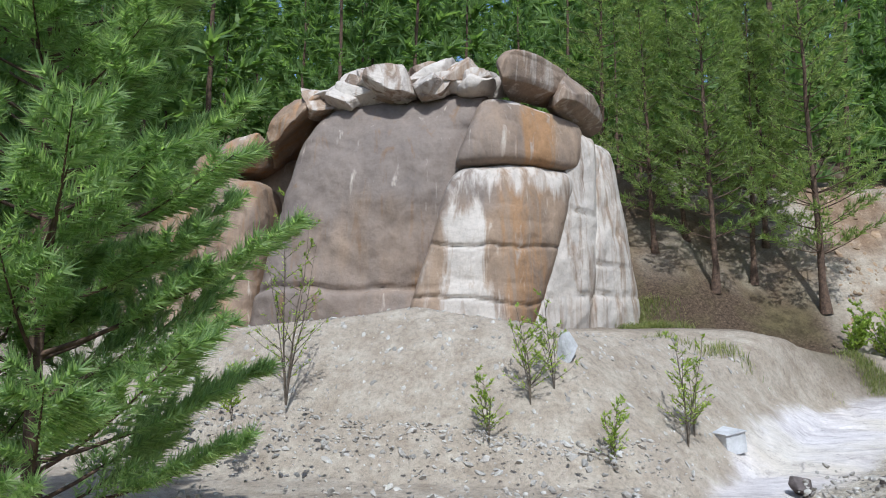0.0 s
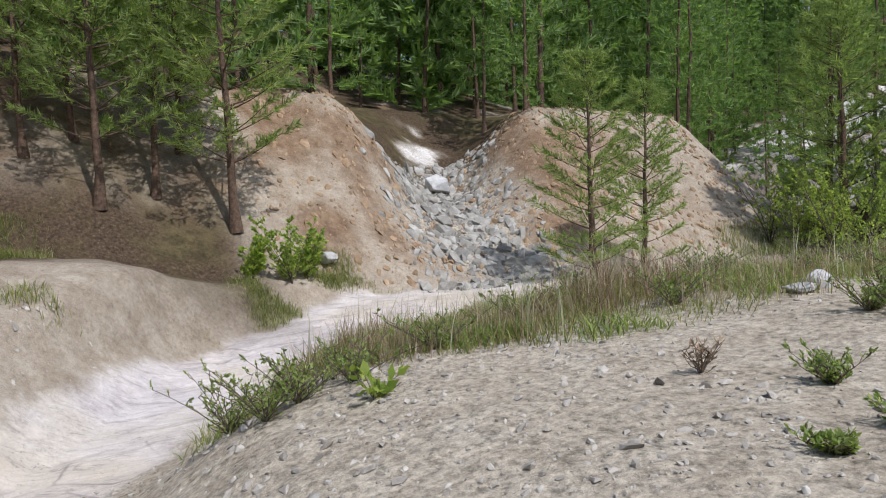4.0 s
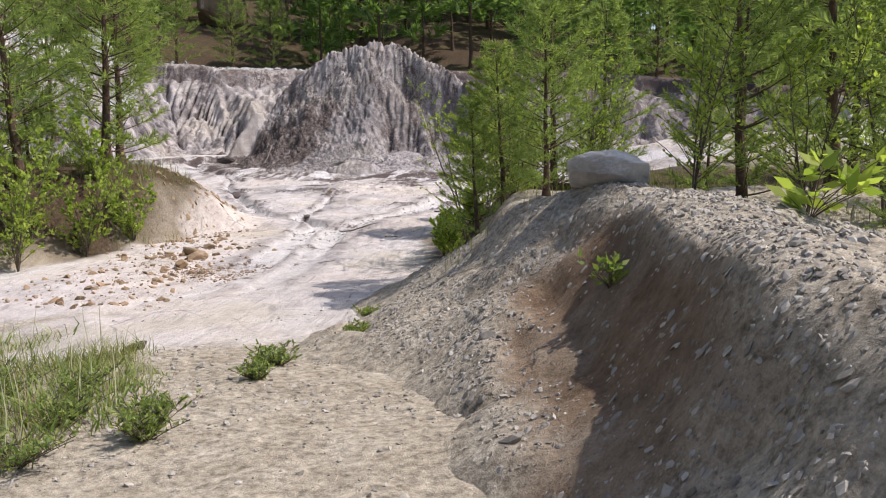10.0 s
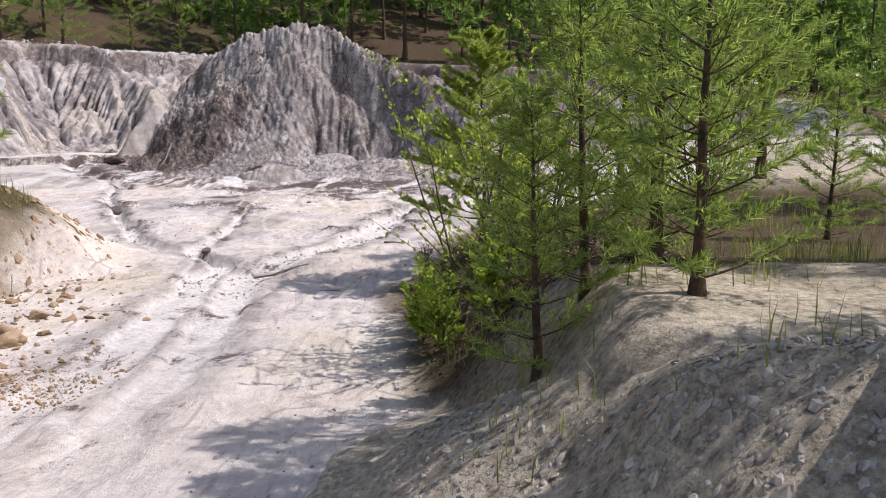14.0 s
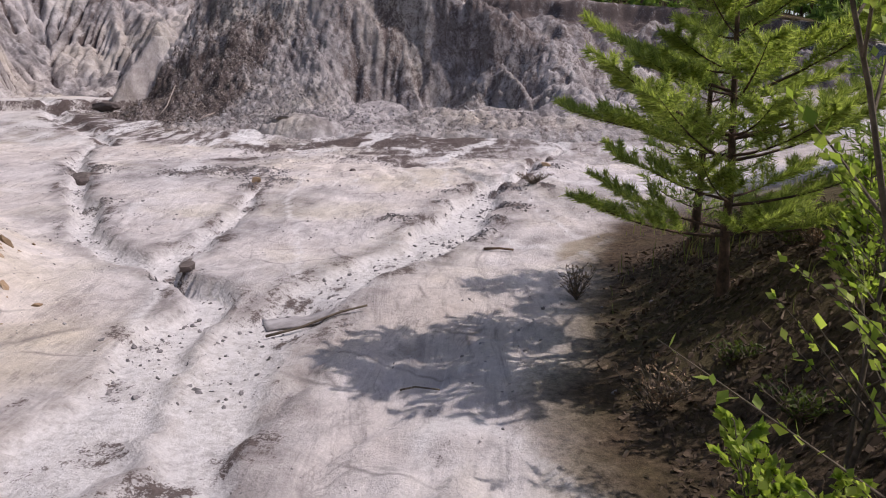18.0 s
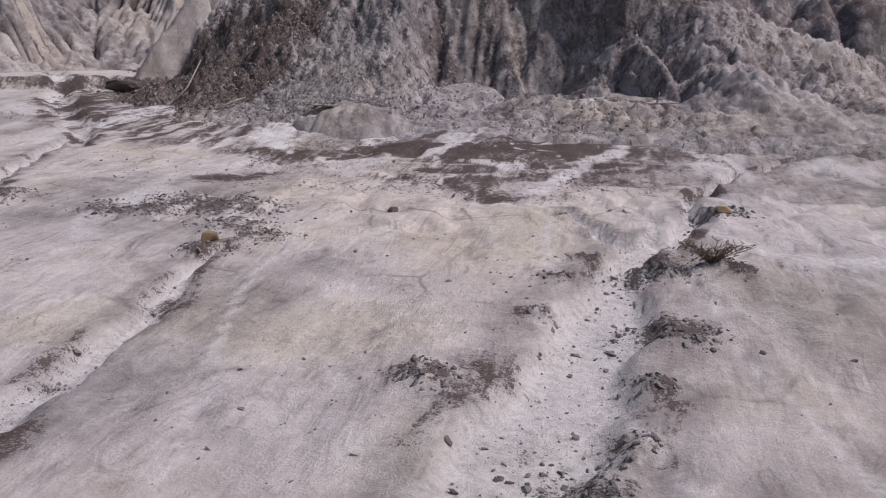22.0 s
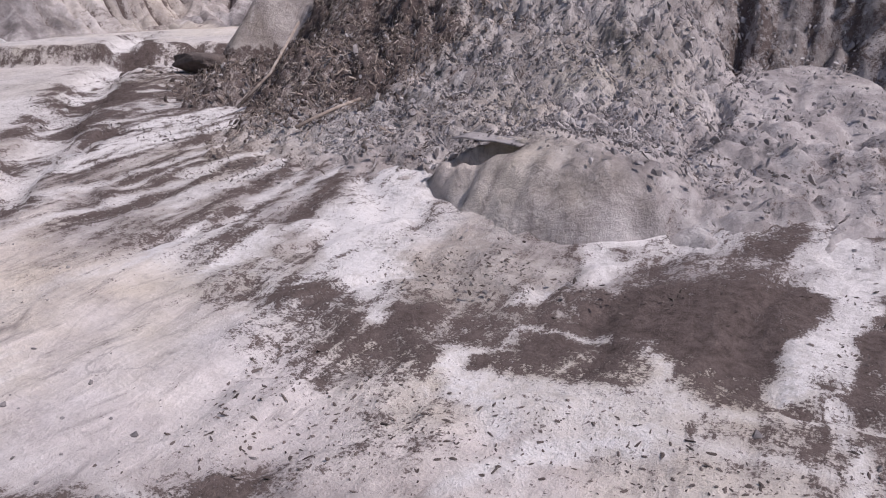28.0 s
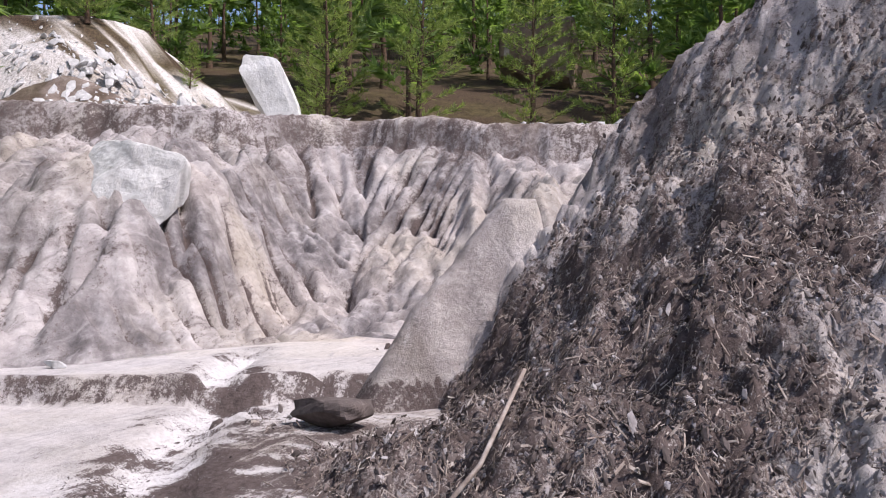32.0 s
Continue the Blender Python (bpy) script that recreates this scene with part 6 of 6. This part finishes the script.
def stick(name, points, thick, label, category, material, sides=7):
    p = np.array(points, float)
    p[:, 2] += spot(p[:, 0], p[:, 1])
    me = raw(name, *tube(p, np.linspace(thick, thick * 0.75, len(p)), sides))
    bm = bmesh.new()
    bm.from_mesh(me)
    bmesh.ops.holes_fill(bm, edges=bm.edges, sides=sides)
    bm.to_mesh(me)
    bm.free()
    return tagged(part(name, me, material), label, category)


stick("log", [(-6.45, 13.95, 0.07), (-6.25, 13.82, 0.08), (-5.95, 13.62, 0.05)], 0.075, "short weathered ochre log at the silt edge", "log", OCHRE)
stick("stick", [(-4.62, 17.42, 0.03), (-4.4, 17.62, 0.035), (-4.1, 17.8, 0.03), (-3.9, 17.86, 0.05)], 0.012, "thin dark stick lying on the clay", "stick", TWIG)
stick("stick", [(-2.98, 20.1, 0.02), (-2.82, 20.2, 0.03), (-2.66, 20.24, 0.02)], 0.016, "dark stick lying on the clay", "stick", BARK)
stick("stick", [(-3.45, 16.35, 0.02), (-3.36, 16.4, 0.03), (-3.2, 16.38, 0.02)], 0.007, "small twig lying on the clay", "stick", TWIG)
stick("branch", [(-11.5, 31.6, 0.05), (-11.35, 32.0, 0.12), (-11.3, 32.5, 0.22)], 0.018, "bent bare branch in the bark litter", "branch", CHIP)
stick("branch", [(-10.2, 30.9, 0.04), (-10.05, 31.3, 0.08), (-10.0, 31.7, 0.1)], 0.02, "pale splintered branch in the bark litter", "branch", CHIP)


def crust_flap(x, y, wide, deep, lift, turn, label, level=None):
    """A curled plate of dried crust, its near edge lifted off the ground."""
    n, m = 15, 7
    u, v = np.meshgrid(np.linspace(-0.5, 0.5, n), np.linspace(0, 1, m))
    edge = 1 + 0.25 * fbm(u * 6, 0 * u, 3, int(x * -10))
    px, py = u * wide, (v - 0.5) * deep * edge
    a = radians(turn)
    gx, gy = x + px * math.cos(a) - py * math.sin(a), y + px * math.sin(a) + py * math.cos(a)
    z = (spot(gx, gy) if level is None else level + 0.03 * fbm(gx * 5, gy * 5, 3, 7)) + lift * (1 - v) ** 2.5 * (1 - (2 * np.abs(u)) ** 2.5) + 0.008
    i = np.arange(n * m).reshape(m, n)
    f = np.stack([i[:-1, :-1], i[:-1, 1:], i[1:, 1:], i[1:, :-1]], -1).reshape(-1, 4)
    me = raw("crust_flap", np.stack([gx, gy, z], -1).reshape(-1, 3), f)
    bm = bmesh.new()
    bm.from_mesh(me)
    bmesh.ops.solidify(bm, geom=bm.faces[:], thickness=0.012)
    bm.to_mesh(me)
    bm.free()
    return tagged(part("crust_flap", me, CLOD), label, "crust")


crust_flap(-4.45, 17.85, 0.6, 0.3, 0.022, 22, "curled plate of dried clay crust")

crust_flap(-7.98, 30.38, 0.56, 0.28, 0.02, -4, "overhanging clay crust above a small hollow", level=0.55)


def old_box():
    t = empty("box", pose(-6.3, -6.4, float(spot(-6.3, -6.4)) - 0.17, 8, 0, 25), "weathered pale box lying at the silt edge", "box")
    for name, size, at in (("side", (0.44, 0.02, 0.26), (0, -0.15, 0.13)), ("side", (0.44, 0.02, 0.26), (0, 0.15, 0.13)), ("end", (0.02, 0.28, 0.26), (-0.21, 0, 0.13)), ("end", (0.02, 0.28, 0.26), (0.21, 0, 0.13)), ("lid", (0.48, 0.34, 0.022), (0, 0, 0.275))):
        bm = bmesh.new()
        bmesh.ops.create_cube(bm, size=1)
        bmesh.ops.scale(bm, vec=size, verts=bm.verts)
        bmesh.ops.bevel(bm, geom=bm.edges[:], offset=0.004, segments=1, affect="EDGES")
        part(name, bm, STONE, t).matrix_basis = pose(*at)


old_box()
# willow saplings on the earth heap
for k, (x, y, h) in enumerate([(-5.5, -12.1, 2.55), (-4.85, -9.5, 0.95), (-5.3, -9.0, 1.5), (-5.5, -8.7, 1.3), (-4.6, -8.1, 0.85), (-5.6, -7.05, 1.5), (-5.9, -6.9, 1.0), (-4.3, -12.4, 0.7)]):
    shrub("willow_sapling", 400 + k, x, y, h, "slender willow sapling with sparse narrow leaves", "shrub", "willow saplings", stems=4 if h < 2 else 6, splay=0.22, twigs=8, each=16, leaf=0.058, wide=0.020, thick=0.004)
# birches and bushes by the clay
for k, (x, y, h, n) in enumerate([(-1.55, 13.6, 3.2, 3), (-1.2, 12.9, 2.3, 3), (-0.8, 13.4, 3.0, 3), (1.0, 8.4, 2.1, 4), (1.9, 8.2, 2.4, 4), (0.4, 12.6, 2.0, 3), (-1.9, 14.2, 0.9, 5), (-1.3, 12.0, 0.7, 5), (-1.0, 14.9, 2.6, 3), (2.8, 8.8, 2.6, 4), (-0.5, 14.3, 2.0, 4), (0.3, 12.2, 2.2, 4), (0.6, 15.2, 2.4, 4), (-1.75, 13.2, 0.8, 6), (-1.95, 13.75, 0.75, 6), (-0.9, 15.9, 1.1, 5), (-1.35, 14.9, 2.6, 3)]):
    shrub("birch_sapling", 430 + k, x, y, h, "young birch with bright yellow-green leaves", "tree", "young birches", stems=n, splay=0.3, twigs=18, each=16, leaf=0.048, wide=0.032, thick=0.0045, bare=0.12)
for k, (x, y, h) in enumerate([(-12.9, -1.2, 1.3), (-13.2, -0.8, 1.1), (-12.6, -2.0, 0.8), (-8.8, 13.2, 1.8), (-9.3, 11.8, 2.0), (-10.9, 11.6, 2.4), (-12.0, 11.8, 2.2), (-8.6, 15.0, 1.6), (-13.5, 12.5, 2.6), (-9.9, 13.3, 2.8), (-11.3, 14.0, 3.2), (-9.6, 10.9, 2.4), (-8.5, 12.4, 2.2), (-10.4, 10.9, 2.8), (-8.2, 13.8, 1.8), (-7.9, 14.9, 1.4)]):
    shrub("bush", 460 + k, x, y, h, "leafy green bush at the foot of the slope", "bush", "bushes", stems=8, splay=0.55, twigs=12, each=14, leaf=0.075, wide=0.05, thick=0.005, bare=0.05)


# ---- grass and weeds ----
SEED = leaf_material("seed_heads", (0.20, 0.13, 0.10), (0.46, 0.34, 0.27), 0.3)
def grass_keep(x, y):
    edge = np.interp(y, [-5, -3.5, -1, 0.4, 3.4, 5, 7.2, 9], [-4.6, -3.9, -3.05, -3.2, -3.2, -3.0, -3.6, -4.6])
    west = np.interp(y, [-5, -3, 0, 2, 4, 6, 8, 9], [-6.0, -7.0, -7.2, -7.2, -7.8, -7.7, -6.6, -5.6])
    n = fbm(x * 1.1, y * 1.1, 3, 311)
    return S(0.15, -0.25, x - edge + 1.1 * n) * S(-0.3, 0.3, x - west) * S(-4.8, -3.5, y) * S(9, 7, y) * (0.35 + 0.65 * S(-0.12, 0.1, n)) * not_clay(x, y)


def blades(name, label, category, n, box, keep, tall, wide, material, seed, lean=0.35):
    rng = np.random.default_rng(seed)
    p = pick(rng, n, box, keep)
    base = np.column_stack([p, spot(p[:, 0], p[:, 1]) - 0.02])
    h = tall * rng.uniform(0.35, 1.0, (n, 1)) ** 1.1 * np.clip(0.95 + 1.6 * fbm(p[:, :1] * 0.9, p[:, 1:] * 0.9, 4, 321), 0.35, 1.6)
    a = rng.uniform(0, 6.283, n)
    d = np.column_stack([np.cos(a), np.sin(a), np.zeros(n)])
    tip = base + np.array([0, 0, 1]) * h + d * h * lean * rng.random((n, 1)) * 1.6
    mid_ = base + np.array([0, 0, 0.55]) * h + d * h * lean * 0.25
    b = a + 1.57 + rng.normal(0, 0.5, n)
    w = np.column_stack([np.cos(b), np.sin(b), np.zeros(n)]) * wide
    v = np.stack([base - w, base + w, mid_ + w * 0.8, mid_ - w * 0.8, tip], 1).reshape(-1, 3)
    i = (np.arange(n) * 5)[:, None]
    f = np.concatenate([i + [0, 1, 2], i + [0, 2, 3], i + [3, 2, 4]])
    return tagged(part(name, raw(name, v, f, smooth=False), material), label, category, kind="stuff")


blades("meadow_grass", "tall mixed grass along the silt bed", "grass", 42000, (-9, -2.5, -5, 9), grass_keep, 0.22, 0.004, GRASS, 51, 1.2)
blades("meadow_herbs", "leafy green weeds mixed into the grass", "weeds", 9000, (-9, -2.5, -5, 9), lambda x, y: grass_keep(x, y) * S(0.0, 0.15, fbm(x * 1.2, y * 1.2, 3, 323)), 0.24, 0.008, WEED, 57, 1.6)
blades("seed_heads", "reddish brown seed heads above the grass", "grass", 14000, (-9, -2.5, -4, 8), lambda x, y: grass_keep(x, y) * S(-0.05, 0.15, fbm(x * 0.7, y * 0.7, 3, 319)), 0.40, 0.003, SEED, 55, 0.6)
FLUFF = leaf_material("pale_seed_heads", (0.42, 0.38, 0.28), (0.70, 0.66, 0.52), 0.4)
blades("pale_stalks", "pale dry stalks standing above the grass", "grass", 1500, (-9, -2.5, -4.5, 8), grass_keep, 0.62, 0.004, FLUFF, 56, 0.3)
blades("slope_grass", "sparse dry grass at the slope foot", "grass", 9000, (-14.0, -8.5, -7.5, 1.5), lambda x, y: S(0.0, 0.25, fbm(x * 0.6, y * 0.6, 3, 313)) * S(-8.5, -10, x) * not_clay(x, y), 0.20, 0.005, GRASS, 52, 1.0)
blades("bank_grass", "thin grass under the young trees", "grass", 2500, (-2.6, 5, 8.6, 22), lambda x, y: S(0.0, 0.6, x - np.interp(y, *EAST_EDGE)) * S(-0.05, 0.2, fbm(x * 0.8, y * 0.8, 3, 315)), 0.26, 0.004, GRASS, 53)
blades("spur_grass", "grass on the spur below the thicket", "grass", 9000, (-14, -6.5, 10.5, 20), lambda x, y: S(-0.1, 0.15, fbm(x * 0.6, y * 0.6, 3, 317)) * not_clay(x, y), 0.35, 0.005, GRASS, 54)


shrub("dry_shrub", 480, -2.15, 18.4, 0.34, "dry brown twiggy shrub at the bank's edge", "shrub", material=OCHRE, stems=16, splay=0.5, twigs=6, each=2, leaf=0.03, wide=0.01, thick=0.006)
shrub("dry_shrub", 481, -2.3, 23.9, 0.22, "dry grey twiggy shrub beside a rill", "shrub", material=OCHRE, stems=22, splay=1.5, twigs=6, each=2, leaf=0.03, wide=0.008, thick=0.004)


UNDER = leaf_material("undergrowth_leaves", (0.05, 0.075, 0.025), (0.17, 0.20, 0.06), 0.35)
rng = random.Random(91)
for k in range(26):
    y = 12.2 + 0.33 * k + rng.uniform(-0.2, 0.2)
    x = float(np.interp(y, *EAST_EDGE)) + 0.45 + rng.random() * 1.5
    shrub("low_shrub", 600 + k, x, y, rng.uniform(0.14, 0.34), "low dark shrub in the litter under the trees", "shrub", "low shrubs", material=UNDER if k % 3 else OCHRE, stems=12, splay=1.1, twigs=6, each=6, leaf=0.03, wide=0.016, thick=0.008)


def weed(seed, x, y, h, label="low green weed growing in the gravel", material=WEED, **more):
    opts = dict(stems=16, splay=1.5, twigs=6, each=8, leaf=0.034, wide=0.014, thick=0.006, bare=0.05)
    opts.update(more)
    return shrub("weed", seed, x, y, h, label, "weed", "weeds in the gravel", material, **opts)


for k, (x, y, h) in enumerate([(-2.11, -0.38, 0.28), (-1.89, 0.0, 0.2), (-0.68, -2.31, 0.14), (-0.66, -2.79, 0.1), (-1.3, -1.92, 0.2), (-2.24, 0.02, 0.3), (-1.83, -0.36, 0.22), (-2.32, 0.83, 0.32), (-2.95, 1.4, 0.3),
                               (-2.22, 3.07, 0.12), (-2.56, 5.09, 0.2), (-3.49, 5.94, 0.25), (-2.54, 5.07, 0.25), (-3.99, 5.87, 0.25), (-2.6, 7.14, 0.18), (-2.41, 3.53, 0.25), (-2.46, 6.6, 0.16), (-2.78, 5.63, 0.16),
                               (-2.08, 8.16, 0.12), (-2.51, 7.28, 0.14), (-3.0, 4.6, 0.25), (-3.2, 5.3, 0.22), (-2.1, 8.79, 0.1),
                               (-3.6, 3.2, 0.34), (-4.1, 4.4, 0.36), (-3.4, 4.1, 0.3), (-4.6, 5.2, 0.34), (-3.9, 2.3, 0.36), (-4.8, 3.5, 0.4), (-3.7, 1.2, 0.34), (-4.4, 0.4, 0.4), (-3.6, -0.8, 0.36), (-4.3, -1.9, 0.4), (-5.2, 1.7, 0.42), (-5.4, 4.4, 0.4), (-4.0, -2.9, 0.34), (-5.0, -0.8, 0.42)]):
    weed(500 + k, x, y, h)
for k, (x, y, h) in enumerate([(-0.97, 1.1, 0.3), (-1.06, 1.65, 0.34)]):
    weed(540 + k, x, y, h, "thin sprout with a few small leaves", stems=2, splay=0.5, twigs=4, each=3)
for k, (x, y, h) in enumerate([(-3.83, -3.67, 0.35), (-3.83, -4.07, 0.4), (-3.74, -4.32, 0.4), (-4.4, -4.4, 0.45)]):
    weed(550 + k, x, y, h, "tall weed at the track's edge")
weed(560, -3.25, -3.74, 0.22, "broad-leaved bright green plant", LEAF, stems=7, twigs=2, each=4, leaf=0.10, wide=0.06)
weed(561, -2.02, -2.14, 0.28, "withered reddish weed in the gravel", OCHRE, stems=10, splay=0.6, twigs=4, each=3, leaf=0.05, wide=0.012)
weed(562, 1.32, 6.18, 0.4, "broad-leaved bright green plant on the heap", LEAF, stems=6, twigs=3, each=4, leaf=0.14, wide=0.06)
weed(563, 0.11, 6.24, 0.28, "leafy weed on the gravel heap", WEED, stems=6, twigs=3, each=5, leaf=0.07, wide=0.03)
